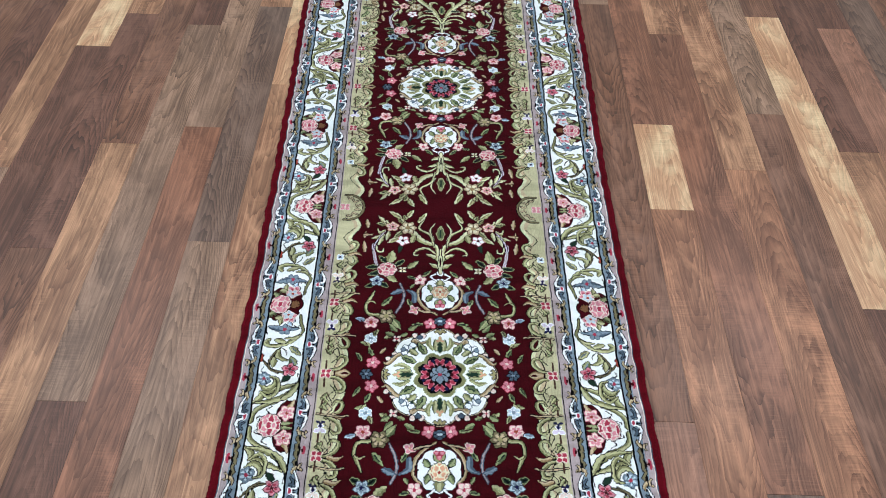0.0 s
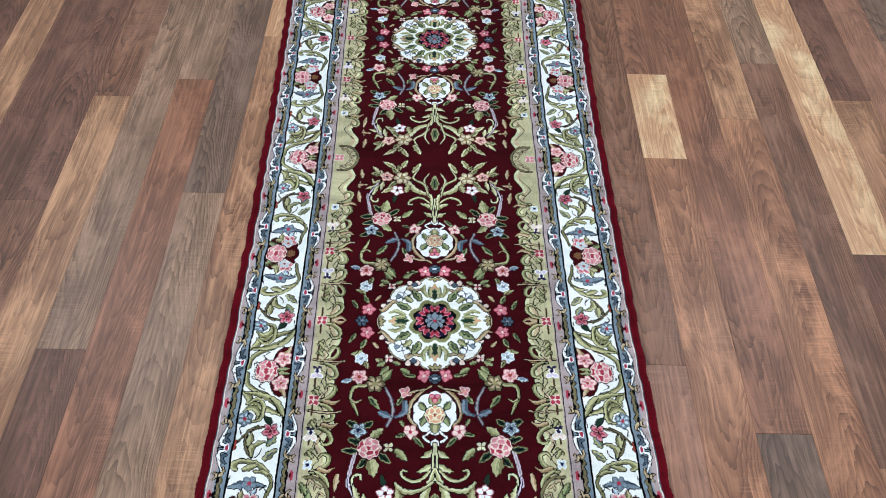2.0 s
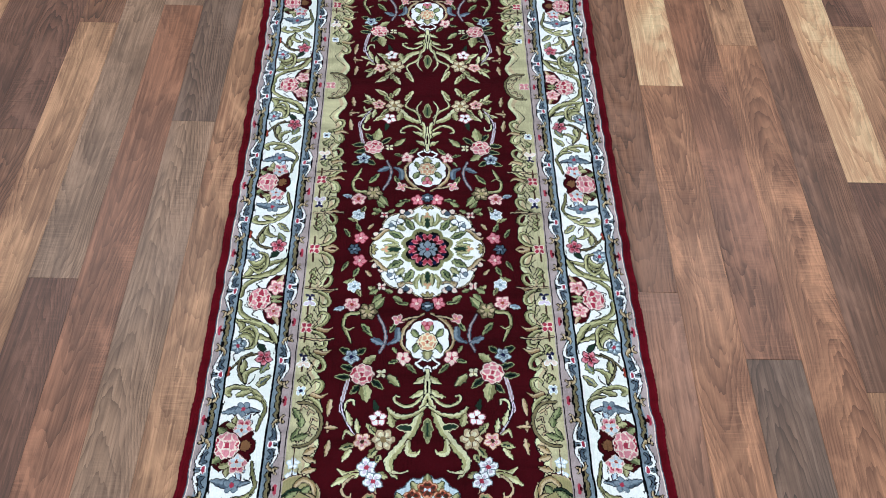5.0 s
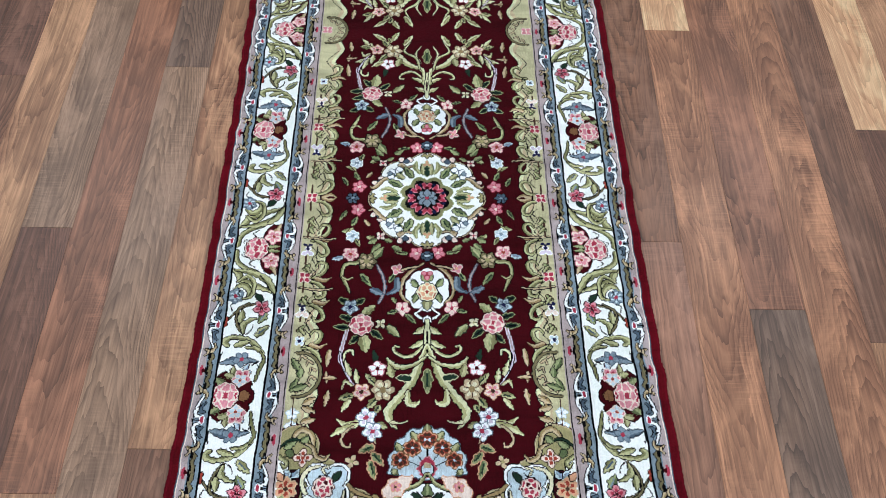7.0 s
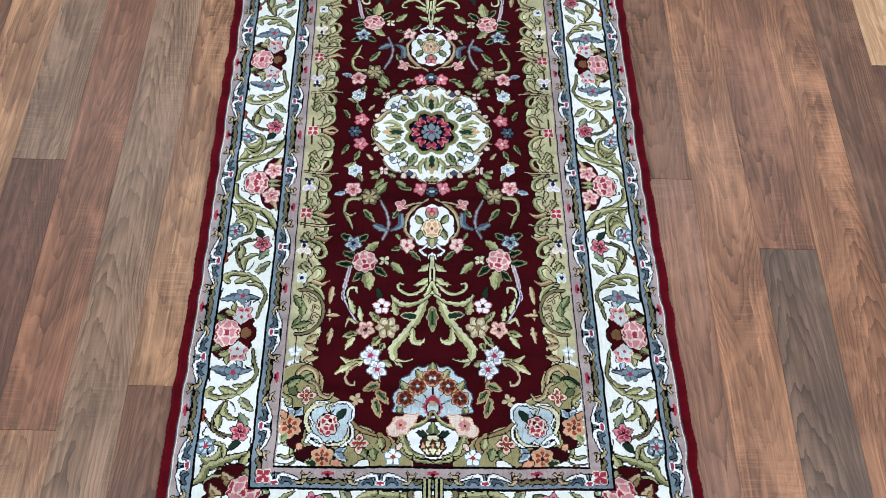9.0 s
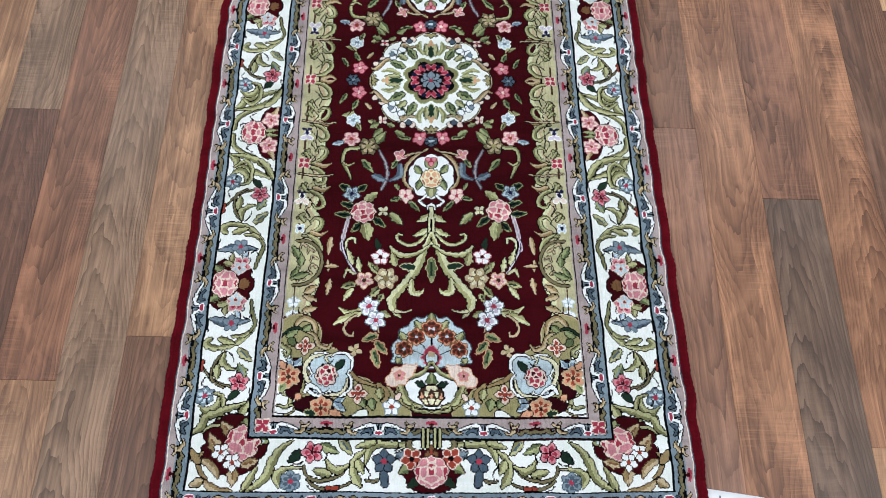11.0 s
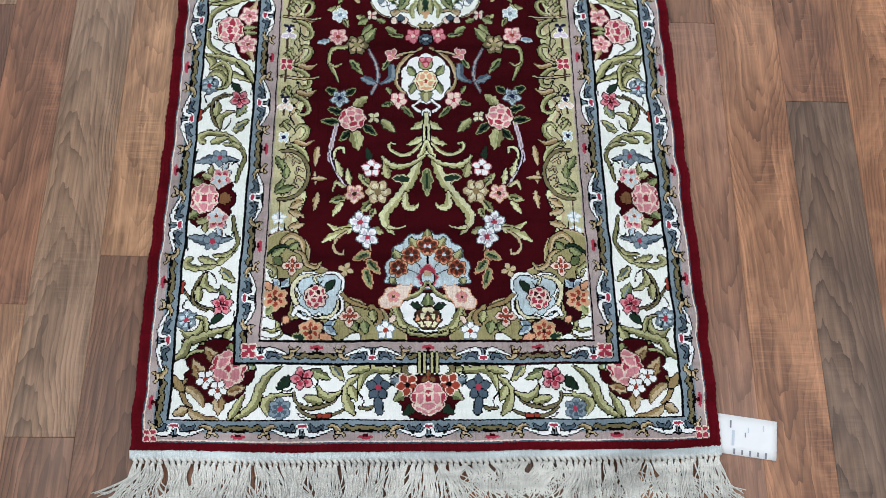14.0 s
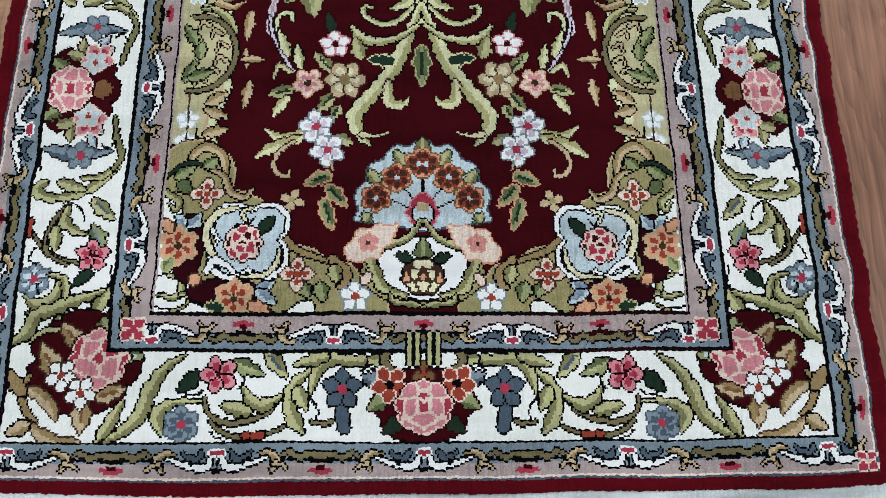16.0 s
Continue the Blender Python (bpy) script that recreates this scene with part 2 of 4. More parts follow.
# scrolls that curl out of the panel over the field
for d, s in ((26, 1), (72, -1), (112, 1), (152, -1), (196, 1), (240, 1), (284, -1), (322, 1)):
    stroke(CELL, (206, d - 18 * s, 192, d - 16 * s, 179, d - 4 * s, 178, d + 9 * s, 188, d + 13 * s, 195, d + 5 * s), (4, 8, 9, 8, 6, 3), "sage")
    if s > 0:
        stroke(CELL, (192, d - 24, 178, d - 20, 168, d - 26), (9, 8, 2), "tan", NIGHT)
for d in (44, 84, 128, 170, 210, 252, 290):
    stroke(CELL, (204, d - 20, 195, d - 8, 203, d + 4, 196, d + 18), (2.0, 2.0, 2.0, 2.0), "ink", None)
for d in (88, 192):
    stroke(CELL, (164, d, 186, d + 2, 222, d - 2), (3, 4, 3), "tan")
# the string of blossoms along the panel
paint((np.abs(X - 214) < 1.1) & (np.abs(D - 140) < 150) & (np.sin(D / 9) > -0.2) & field, "umber")
for d in (0, 170):
    petals(CELL, 213, d, 10.3, 4, "rose", "blush", "blush", 45)
for d, bell, cup in ((112, "lilac", "navy"), (232, "blush", "navy")):
    petals(CELL, 212, d + 6, 11, 3, bell, "white", bell, -90)
    petals(CELL, 212, d - 6, 9, 3, cup, None, cup, 90)
petals(CELL, 212, 291, 7.8, 4, "sky", "white", "navy", 45, core=0.4)
for d in (44, 62, 144, 206, 262):
    blade(CELL, 206, d, 218, d + 12, 8, "leaf", "umber")
    blade(CELL, 214, d + 4, 204, d + 18, 7, "sage", "ink")
# the round scrolls at the middle of the rug and above its end
for cy, r in ((1180, 40), (390, 38)):
    paint(disc(PLAIN, 210, cy, r * 0.9, r), "celadon")
    arc = [v for a in range(80, 281, 25) for v in (208 + r * 0.92 * math.cos(radians(a)), cy + r * math.sin(radians(a)))]
    stroke(PLAIN, arc, (5, 6, 6, 5), "dark_olive")
    for a in (110, 140, 168, 195, 222, 250):
        ax, ay = 208 + r * 0.72 * math.cos(radians(a)), cy + r * 0.78 * math.sin(radians(a))
        stroke(PLAIN, (ax, ay, ax + 7, ay + 4, ax + 10, ay - 4), (4, 4, 2), "tan", "ink")
petals(PLAIN, 213, 1180, 11.2, 4, "pink", "blush", "blush", 45)
for x, y, a in ((207, 396, 80), (213, 372, 110), (203, 368, 160), (215, 408, 60)):
    leaf(PLAIN, x, y, 24, 10, a, "leaf")
for y in (323, 301):
    petals(PLAIN, 212, y, 8.6, 5, "white", "sky", "sky")
stroke(PLAIN, (212, 350, 212, 312, 211, 285), (1.6, 1.6), "umber", None)
for y, a in ((345, 150), (330, 200), (312, 165)):
    leaf(PLAIN, 186, y, 24, 10, a, "tan")

# medallion: an ivory lozenge-oval with scrolled shoulders
paint(lobes(CELL, 0, 0, 109, 8, 0, 0.14, 1.0), "tan", "ink")
paint(lobes(CELL, 0, 0, 106, 8, 0, 0.14, 1.0), "ivory", "ink")
for a in (24, 66):
    ca, sa = math.cos(radians(a)), math.sin(radians(a))
    for r, h in ((97, 7), (104, -7)):
        paint(disc(CELL, r * ca - h * sa, r * sa + h * ca, 6, 5, a), "blush", "ink")
    paint(disc(CELL, 96 * ca, 96 * sa, 5), "slate", "ink")
for pts in ((27, 76, 40, 72, 50, 80, 54, 62, 66, 58), (66, 49, 82, 43, 98, 25, 107, 27)):
    stroke(CELL, pts, (4, 8, 9, 7, 3), "tan", "ink")
for a in (0, 90):
    ca, sa = math.cos(radians(a)), math.sin(radians(a))
    stroke(CELL, (100 * ca + 9 * sa, 100 * sa + 9 * ca, 103 * ca + 3 * sa, 103 * sa + 3 * ca, 96 * ca, 96 * sa), (6, 6, 5), "olive")
    blade(CELL, 50 * ca, 50 * sa, 78 * ca, 78 * sa, 11, "forest", "leaf")
    blade(CELL, 54 * ca + 8 * sa, 54 * sa + 8 * ca, 82 * ca + 9 * sa, 82 * sa + 9 * ca, 9, "sage", "forest")
    petals(CELL, 80 * ca, 80 * sa, 7, 3, "apricot", "sage", "apricot", a)
for a, n in ((30, 28), (60, 28)):
    ca, sa = math.cos(radians(a)), math.sin(radians(a))
    blade(CELL, 54 * ca, 54 * sa, 86 * ca, 86 * sa, 16, "leaf", "ink", "forest")
blade(CELL, 46, 66, 64, 50, 12, "forest", "sage")
for x, d in ((60, 60), (68, 50), (52, 68), (66, 62)):
    paint(disc(CELL, x, d, 6, 5, 40), "white", "slate")
paint(disc(CELL, 70, 58, 4), "steel", "slate")
for a, turn_ in ((14, 1), (76, -1)):
    ca, sa = math.cos(radians(a)), math.sin(radians(a))
    stroke(CELL, (60 * ca, 60 * sa, 76 * ca - 4 * turn_ * sa, 76 * sa + 4 * turn_ * ca, 88 * ca + 2 * turn_ * sa, 88 * sa - 2 * turn_ * ca), (5, 9, 2), "sage", "leaf")
blade(CELL, 44, 44, 58, 58, 12, "sage", "forest")
paint(lobes(CELL, 0, 0, 50, 8, 22, 0.2), "dark_sage", "leaf")
paint(lobes(CELL, 0, 0, 43, 8, 22, 0.2), "ink")
for a in range(0, 91, 45):
    ca, sa = math.cos(radians(a)), math.sin(radians(a))
    for side in (-1, 1):
        paint(disc(CELL, 28 * ca - 4.5 * side * sa, 28 * sa + 4.5 * side * ca, 7, 3.6, a + 24 * side), "rose", "pink")
    paint(disc(CELL, 22 * ca, 22 * sa, 4), "maroon")
for a in (22, 67):
    paint(disc(CELL, 33 * math.cos(radians(a)), 33 * math.sin(radians(a)), 4, 2.4, a), "navy", "ink")
petals(CELL, 0, 0, 18, 8, "steel", "ink", "rose", 0, core=0.2)

# small flowers round the medallion
petals(CELL, 19, 120, 12, 5, "pink", "rose", "blush")
blade(CELL, 33, 120, 58, 117, 9, "leaf", NIGHT, "forest")
petals(CELL, 2, 126, 9.5, 6, "slate", "ink", "sky")
petals(CELL, 127, 26, 12, 5, "pink", "rose", "blush", 30)
petals(CELL, 138, 0, 11.2, 6, "slate", "ink", "steel", 0)
for x0, d0, x1, d1, w, dye, vein in ((148, 28, 160, 50, 9, "leaf", "forest"), (128, 42, 138, 62, 11, "leaf", "forest"), (132, 66, 156, 74, 10, "sage", "leaf"), (144, 84, 134, 62, 10, "sage", "leaf"),
                                     (92, 92, 110, 82, 11, "sage", ""), (84, 100, 100, 118, 14, "leaf", ""), (62, 104, 44, 116, 12, "leaf", ""), (104, 60, 116, 46, 8, "tan", "")):
    blade(CELL, x0, d0, x1, d1, w, dye, NIGHT, vein)
petals(CELL, 134, 82, 11.2, 6, "sky", "white", "steel", core=0.3)
blade(CELL, 128, 89, 120, 105, 9, "sage", NIGHT, "forest")
petals(CELL, 84, 83, 8.6, 4, "blush", "ink", "rose", 45)
blade(CELL, 90, 90, 107, 98, 12, "leaf", NIGHT)
blade(CELL, 76, 90, 62, 96, 10, "leaf", NIGHT)
blade(CELL, 95, 131, 77, 105, 16, "leaf", NIGHT, "sage")
petals(CELL, 107, 136, 17, 6, "dark_olive", "ink", "olive", 60, "tan", 0.3)
petals(CELL, 136, 121, 13.7, 5, "blush", "pink", "rust", 90, "pink")
blade(CELL, 149, 127, 169, 132, 11, "sky", NIGHT, "steel")
stroke(CELL, (124, 139, 144, 143, 149, 164, 141, 182, 133, 201), (9, 8, 6, 8, 3), "sage", "ink")
stroke(CELL, (147, 169, 139, 174, 130, 169), (5, 4, 2), "sage", NIGHT)
blade(CELL, 117, 162, 96, 188, 13, "leaf", NIGHT, "forest")
blade(CELL, 66, 179, 55, 158, 10, "leaf", NIGHT, "forest")

# oval rosette
petals(CELL, 52, 153, 9.5, 4, "pink", "blush", "apricot", 60)
stroke(CELL, (7, 142, 25, 154, 40, 171, 46, 196, 38, 214, 20, 224), (5, 7, 8, 7, 6, 3), "tan", "ink")
stroke(CELL, (44, 154, 33, 150, 14, 148), (4, 5, 3), "tan", "ink")
paint(lobes(CELL, 0, 194, 42, 10, 90, 0.1, 0.94), "white", "ink")
stroke(CELL, (1, 224, 14, 235, 20, 241, 11, 248, 1, 251), (6, 5, 4, 6, 5), "white", "ink")
paint(disc(CELL, 0, 252, 7, 8), "white", "ink")
blade(CELL, 17, 189, 28, 174, 12, "leaf", "ink")
blade(CELL, 17, 202, 24, 220, 11, "leaf", "ink")
blade(CELL, 2, 212, 1, 233, 16, "sage", "slate")
paint(disc(CELL, 0, 170, 11, 9), "leaf", "ink")
bloom(CELL, 0, 199, 16.5, "apricot", "rust", "cream", "ink")
petals(CELL, 0, 166, 9.5, 3, "pink", "rose", "rose", 90)

# the spray under the rosette, twining stems and the pink rose
stroke(CELL, (88, 145, 76, 171, 74, 196, 83, 219), (3, 4, 4, 3), "taupe", "slate", False)
blade(CELL, 77, 202, 100, 192, 11, "steel", "slate")
stroke(CELL, (52, 174, 53, 192, 68, 202), (9, 11, 3), "steel", "slate")
stroke(CELL, (134, 269, 141, 302, 144, 328), (4, 4, 3), "taupe", "lilac", False)
petals(CELL, 42, 230, 12, 5, "blush", "pink", "rose", 90)
blade(CELL, 51, 234, 70, 239, 9, "leaf", NIGHT, "forest")
blade(CELL, 37, 240, 18, 259, 10, "leaf", NIGHT, "forest")
blade(CELL, 53, 219, 61, 207, 8, "leaf", NIGHT)
for a in ((134, 219, 153, 211), (121, 221, 107, 211), (123, 251, 150, 243), (131, 265, 156, 263), (113, 279, 129, 295), (95, 269, 75, 286)):
    blade(CELL, *a, 11, "forest", "leaf", "ink")
blade(CELL, 110, 241, 88, 223, 17, "sage", NIGHT, "leaf")
blade(CELL, 107, 277, 101, 312, 24, "sage", NIGHT, "leaf")
blade(CELL, 68, 262, 46, 283, 14, "sage", "forest", "leaf")
petals(CELL, 79, 258, 8.6, 4, "cream", "ink", "olive", 45)
petals(CELL, 131, 227, 12.8, 5, "sky", "slate", "navy", 90, "steel")
bloom(CELL, 111, 259, 18.2, wide=1.06)

# branching stem below the rosette
for pts in ((1, 263, 11, 271, 22, 277), (1, 285, 15, 297, 29, 303)):
    stroke(CELL, pts, (5, 12, 3), "pale", "ink")
stroke(CELL, (1, 293, 22, 315, 38, 319, 53, 311, 55, 301, 47, 301), (5, 6, 7, 6, 5, 4), "pale", "ink")
stroke(CELL, (1, 252, 3, 280, 2, 316), (5, 5, 6), "pale", "ink")
where_on = field & (Y < 740)
stroke(PLAIN, (0, 444, 9, 419, 18, 393, 30, 369, 45, 349, 59, 332, 62, 321, 55, 307, 47, 298), (5, 9, 15, 15, 14, 15, 14, 9, 2), "pale", "ink")
stroke(PLAIN, (55, 309, 44, 307, 31, 310), (6, 4, 3), "pale", NIGHT)
stroke(PLAIN, (4, 419, 21, 407, 44, 402, 59, 408, 66, 418), (5, 6, 9, 10, 3), "pale", "ink")
stroke(PLAIN, (31, 359, 30, 340, 18, 338, 13, 343), (7, 13, 8, 2), "pale", NIGHT)
blade(PLAIN, 25, 381, 51, 384, 12, "forest", "pale")
where_on = field & (Y > 740)
stroke(CELL, (7, 287, 9, 323, 38, 339, 59, 363, 80, 394), (5, 9, 13, 16, 12), "pale", "ink")
stroke(CELL, (13, 342, 23, 368, 13, 391), (4, 5, 2), "pale", NIGHT)
for a in ((75, 408, 60, 435), (87, 408, 115, 429), (49, 394, 30, 428), (111, 385, 137, 408), (85, 352, 116, 333), (110, 356, 151, 345)):
    blade(CELL, *a, 14, "pale", NIGHT, "dark_sage")
stroke(CELL, (14, 323, 22, 355, 47, 377, 37, 402), (4, 7, 6, 3), "pale", "ink")
where_on = field
blade(CELL, 0, 342, 0, 384, 17, "leaf", "sage", "forest")
blade(CELL, 56, 357, 63, 333, 15, "sage", NIGHT)
for a, w, dye in (((83, 331, 89, 305), 11, "forest"), ((82, 370, 101, 349), 13, "sage"), ((118, 387, 141, 392), 15, "sage"), ((122, 393, 137, 414), 10, "pale"), ((81, 391, 95, 411), 14, "sage"), ((76, 403, 82, 417), 12, "sage")):
    blade(CELL, *a, w, dye, NIGHT, "forest" if dye == "sage" else "")
stroke(CELL, (143, 311, 140, 330, 130, 351, 119, 369), (3, 4, 4, 3), "lilac", "ink", False)
stroke(CELL, (137, 325, 134, 310, 124, 307, 122, 316), (4, 5, 5, 3), "pale", "ink")
blade(CELL, 124, 354, 134, 325, 10, "pale", "ink")
blade(CELL, 112, 367, 117, 340, 10, "pale", "ink")
stroke(CELL, (121, 370, 132, 363, 137, 375), (5, 8, 2), "pale", NIGHT)
for a, w in (((160, 305, 165, 339), 10), ((158, 377, 162, 406), 10), ((164, 346, 162, 367), 7), ((168, 356, 145, 357), 7)):
    blade(CELL, *a, w, "tan", NIGHT)
petals(CELL, 81, 341, 12.8, 5, "white", "pink", "maroon", 60)
petals(CELL, 71, 378, 17.9, 6, "tan", "umber", "dark_tan", 0, "cream", 0.3)
petals(CELL, 105, 381, 12.8, 5, "blush", "apricot", "umber", 90, "pink")

# sprays at the end: two star flowers with curled leaves
where_on = field & (Y < 345)
stroke(PLAIN, (142, 315, 131, 307, 116, 308, 102, 314), (3, 9, 9, 5), "pale", NIGHT)
stroke(PLAIN, (149, 287, 135, 296, 116, 303, 103, 308), (2, 12, 10, 4), "pale", NIGHT)
stroke(PLAIN, (116, 302, 130, 290, 131, 274, 120, 268, 118, 274), (4, 5, 5, 5, 3), "tan", NIGHT)
blade(PLAIN, 79, 308, 62, 299, 12, "sage", NIGHT)
for x, y, rot in ((96, 316, 80), (85, 294, 60)):
    petals(PLAIN, x, y, 14.5, 5, "white", "steel", "rose", rot, "lilac")
stroke(PLAIN, (85, 286, 80, 276, 81, 265), (2, 2, 2), "tan", None)
for a in ((81, 271, 104, 261), (84, 260, 67, 240), (87, 247, 79, 217)):
    blade(PLAIN, *a, 13, "leaf", "apricot", "forest")
petals(PLAIN, 114, 245, 10.3, 4, "tan", NIGHT, "olive", 20)

# fan palmette
fan = lobes(PLAIN, 0, 238, 64, 14, 90, 0.09, 0.94) & (Y > 218 + 0.14 * X)
paint(fan, "sky", "slate")
for x0, y0, x1, y1 in (((1, 288, 1, 304)), ((16, 279, 25, 293)), ((40, 262, 48, 275)), ((46, 232, 53, 226))):
    blade(PLAIN, x0, y0, x1, y1, 12, "sage", "forest")
for a in (90, 55, 25):
    ca, sa = math.cos(radians(a)), math.sin(radians(a))
    stroke(PLAIN, (12 * ca, 232 + 14 * sa, 34 * ca, 232 + 36 * sa), (2, 2), "ink", None)
for x, y in ((3, 280), (23, 267), (41, 248)):
    petals(PLAIN, x, y, 13, 6, "apricot", "brown", "sky", 90)
    petals(PLAIN, x, y, 9.5, 6, "umber", "rust", "sky", 90)
blade(PLAIN, 2, 221, 2, 252, 27, "rose", "pink")
paint(disc(PLAIN, 2, 233, 7, 8), "sky", "ink")
paint(disc(PLAIN, 2, 239, 3.5, 5), "tan")

# corner piece
corner = disc(PLAIN, 200, 268, 34, 34) | disc(PLAIN, 186, 214, 64, 42) | disc(PLAIN, 110, 172, 34, 30) | disc(PLAIN, 72, 162, 20, 26) | ((Y < 176 - 0.05 * X) & (X > 30)) | ((X > 150) & (Y < 250))
paint(fat(corner), "tan", NIGHT)
paint(corner, "olive")
for pts, w in (((209, 274, 202, 290, 192, 297, 179, 290, 174, 275, 174, 265), (4, 9, 10, 9, 8, 3)), ((188, 275, 175, 268, 168, 253, 156, 247, 149, 255), (4, 7, 8, 7, 3)), ((118, 208, 106, 198, 87, 191, 76, 186, 72, 177), (8, 7, 5, 4, 3)),
               ((78, 191, 66, 180, 67, 168, 73, 167), (8, 9, 8, 3))):
    stroke(PLAIN, pts, w, "tan" if w[0] != 8 else "dark_tan", "ink")
stroke(PLAIN, (227, 264, 218, 274, 204, 281, 193, 277), (3, 5, 5, 2), "forest", "ink")
for a, w, dye in (((217, 266, 201, 277), 12, "leaf"), ((193, 276, 182, 285), 12, "leaf"), ((213, 262, 202, 252), 14, "dark_leaf"), ((88, 171, 84, 154), 14, "leaf"), ((77, 185, 73, 170), 13, "sage"), ((102, 169, 97, 158), 12, "leaf")):
    blade(PLAIN, *a, w, dye, "ink")
paint((Y < 150 + 5 * np.sin(X / 7)) & (X > 92) & (X < 224), "ivory", "ink")
paint((X > 214 + 5 * np.sin(Y / 8)) & (Y < 246), "ivory", "ink")
paint(disc(PLAIN, 213, 164, 18, 15), "ivory", "ink")
stroke(PLAIN, (230, 258, 220, 250, 211, 243, 215, 236, 220, 242), (4, 7, 7, 5, 3), "sage")
stroke(PLAIN, (215, 178, 204, 175, 203, 164, 209, 158, 221, 161), (4, 7, 7, 6, 3), "sage")
stroke(PLAIN, (203, 162, 191, 158, 183, 152), (4, 7, 2), "sage")
paint(disc(PLAIN, 202, 202, 13, 30), NIGHT, "ink")
paint(disc(PLAIN, 168, 163, 30, 11), NIGHT, "ink")
for a in ((201, 217, 214, 232), (201, 219, 192, 233), (141, 164, 125, 172), (141, 164, 123, 153)):
    blade(PLAIN, *a, 11, "sky", "ink", "steel")
# its cartouche
paint(lobes(PLAIN, 149, 208, 41, 4, 45, 0.34), "white", "ink")
paint(lobes(PLAIN, 149, 208, 35, 4, 45, 0.36), "sky", "ink")
stroke(PLAIN, (172, 186, 183, 201, 186, 219, 178, 232, 162, 237), (5, 7, 8, 7, 4), "cream")
stroke(PLAIN, (154, 226, 157, 233, 149, 237), (3, 4, 3), "cream")
stroke(PLAIN, (153, 176, 134, 178, 125, 188, 123, 200), (3, 5, 5, 3), "cream")
stroke(PLAIN, (184, 181, 178, 190, 168, 186, 158, 177), (6, 8, 6, 3), "white")
stroke(PLAIN, (165, 211, 162, 220, 151, 223, 146, 229), (3, 3, 3, 2), "ink", None)
blade(PLAIN, 142, 214, 129, 229, 12, "forest", "ink")
bloom(PLAIN, 154, 205, 14.7, "rose", "maroon", "blush", "maroon_deep")
for x, y in ((209, 204), (159, 158)):
    petals(PLAIN, x, y, 15.4, 6, "apricot", "tan", "umber", 30, "rust", 0.2)
blade(PLAIN, 215, 216, 224, 228, 11, "apricot", "umber")
blade(PLAIN, 147, 153, 129, 147, 11, "apricot", "umber")
for x, y in ((188, 251), (107, 178)):
    petals(PLAIN, x, y, 13.7, 4, "blush", "umber", "rust", 0, "rust", 0.22)
paint(disc(PLAIN, 193, 174, 5), "apricot", "umber")
blade(PLAIN, 220, 182, 213, 194, 9, "leaf", "sage")
blade(PLAIN, 167, 149, 183, 152, 9, "forest", "sage")
# vase with its bud under the fan
paint(disc(PLAIN, 0, 180, 52, 30) & (Y < 212), "olive", "ink")
paint(disc(PLAIN, 0, 184, 38, 27), "white", "ink")
stroke(PLAIN, (2, 226, 13, 211, 29, 204, 37, 200), (5, 7, 8, 3), "sage")
stroke(PLAIN, (46, 192, 41, 178, 33, 165, 16, 160), (6, 12, 9, 4), "sage")
stroke(PLAIN, (4, 152, 24, 154, 28, 161), (5, 7, 3), "sage")
blade(PLAIN, 10, 190, 25, 196, 9, "forest", "ink")
blade(PLAIN, 0, 186, 0, 212, 17, "leaf", "ink")
bloom(PLAIN, 0, 176, 14.7, "cream", "apricot", "umber", "ink", wide=1.15)
blade(PLAIN, 65, 192, 22, 222, 30, "blush", "apricot")
petals(PLAIN, 47, 206, 7.5, 5, "pink", "apricot", "umber")
petals(PLAIN, 58, 158, 12, 5, "white", "steel", "rust", 90)
blade(PLAIN, 52, 168, 45, 179, 9, "blush", "umber")

# side border: scrolls, roses of two kinds, blossoms and blue birds' wings
where_on = ivory & ~along_end & (Y > 138)
stroke(BORD, (266, 88, 286, 80, 307, 72, 322, 66, 328, 53, 342, 42), (2, 9, 12, 11, 12, 3), "sage")
stroke(BORD, (307, 101, 306, 85, 319, 75, 332, 83), (3, 9, 12, 3), "sage")
stroke(BORD, (280, 110, 301, 114, 315, 119, 325, 128, 334, 140), (2, 3, 4, 4, 3), "dark_olive", "ink", False)
stroke(BORD, (302, 110, 320, 122, 321, 141, 314, 157, 305, 167), (3, 4, 4, 4, 3), "dark_olive", "ink", False)
stroke(BORD, (306, 164, 308, 151, 300, 143, 289, 139), (3, 11, 8, 2), "sage")
blade(BORD, 315, 147, 313, 122, 12, "sage")
stroke(BORD, (328, 188, 335, 181, 324, 173, 302, 175, 284, 185, 269, 200), (5, 11, 8, 7, 9, 3), "sage")
blade(BORD, 318, 188, 292, 179, 11, "sage")
stroke(BORD, (299, 191, 281, 192, 268, 205), (3, 8, 3), "sage")
stroke(BORD, (276, 250, 273, 230, 267, 211, 273, 198), (3, 6, 6, 3), "dark_sage", "ink", False)
stroke(BORD, (336, 199, 338, 215, 332, 219), (2, 3, 3), "ink", None)
blade(BORD, 302, 211, 337, 219, 14, "steel")
blade(BORD, 302, 211, 273, 217, 8, "steel")
petals(BORD, 303, 212, 12, 5, "steel", "slate", "rose", 90, core=0.3)
blade(BORD, 286, 171, 265, 151, 13, "sage", "ink", "slate")
blade(BORD, 273, 127, 284, 148, 15, "leaf", "ink", "steel")
blade(BORD, 280, 105, 294, 91, 11, "forest")
petals(BORD, 281, 119, 13.7, 5, "pink", "ink", "maroon", 90, "rose", 0.16)
petals(BORD, 327, 97, 13.7, 6, "steel", "slate", "rose", 90, "sky")
petals(BORD, 337, 145, 7.8, 2, "rust", "ink", "rust", 90)
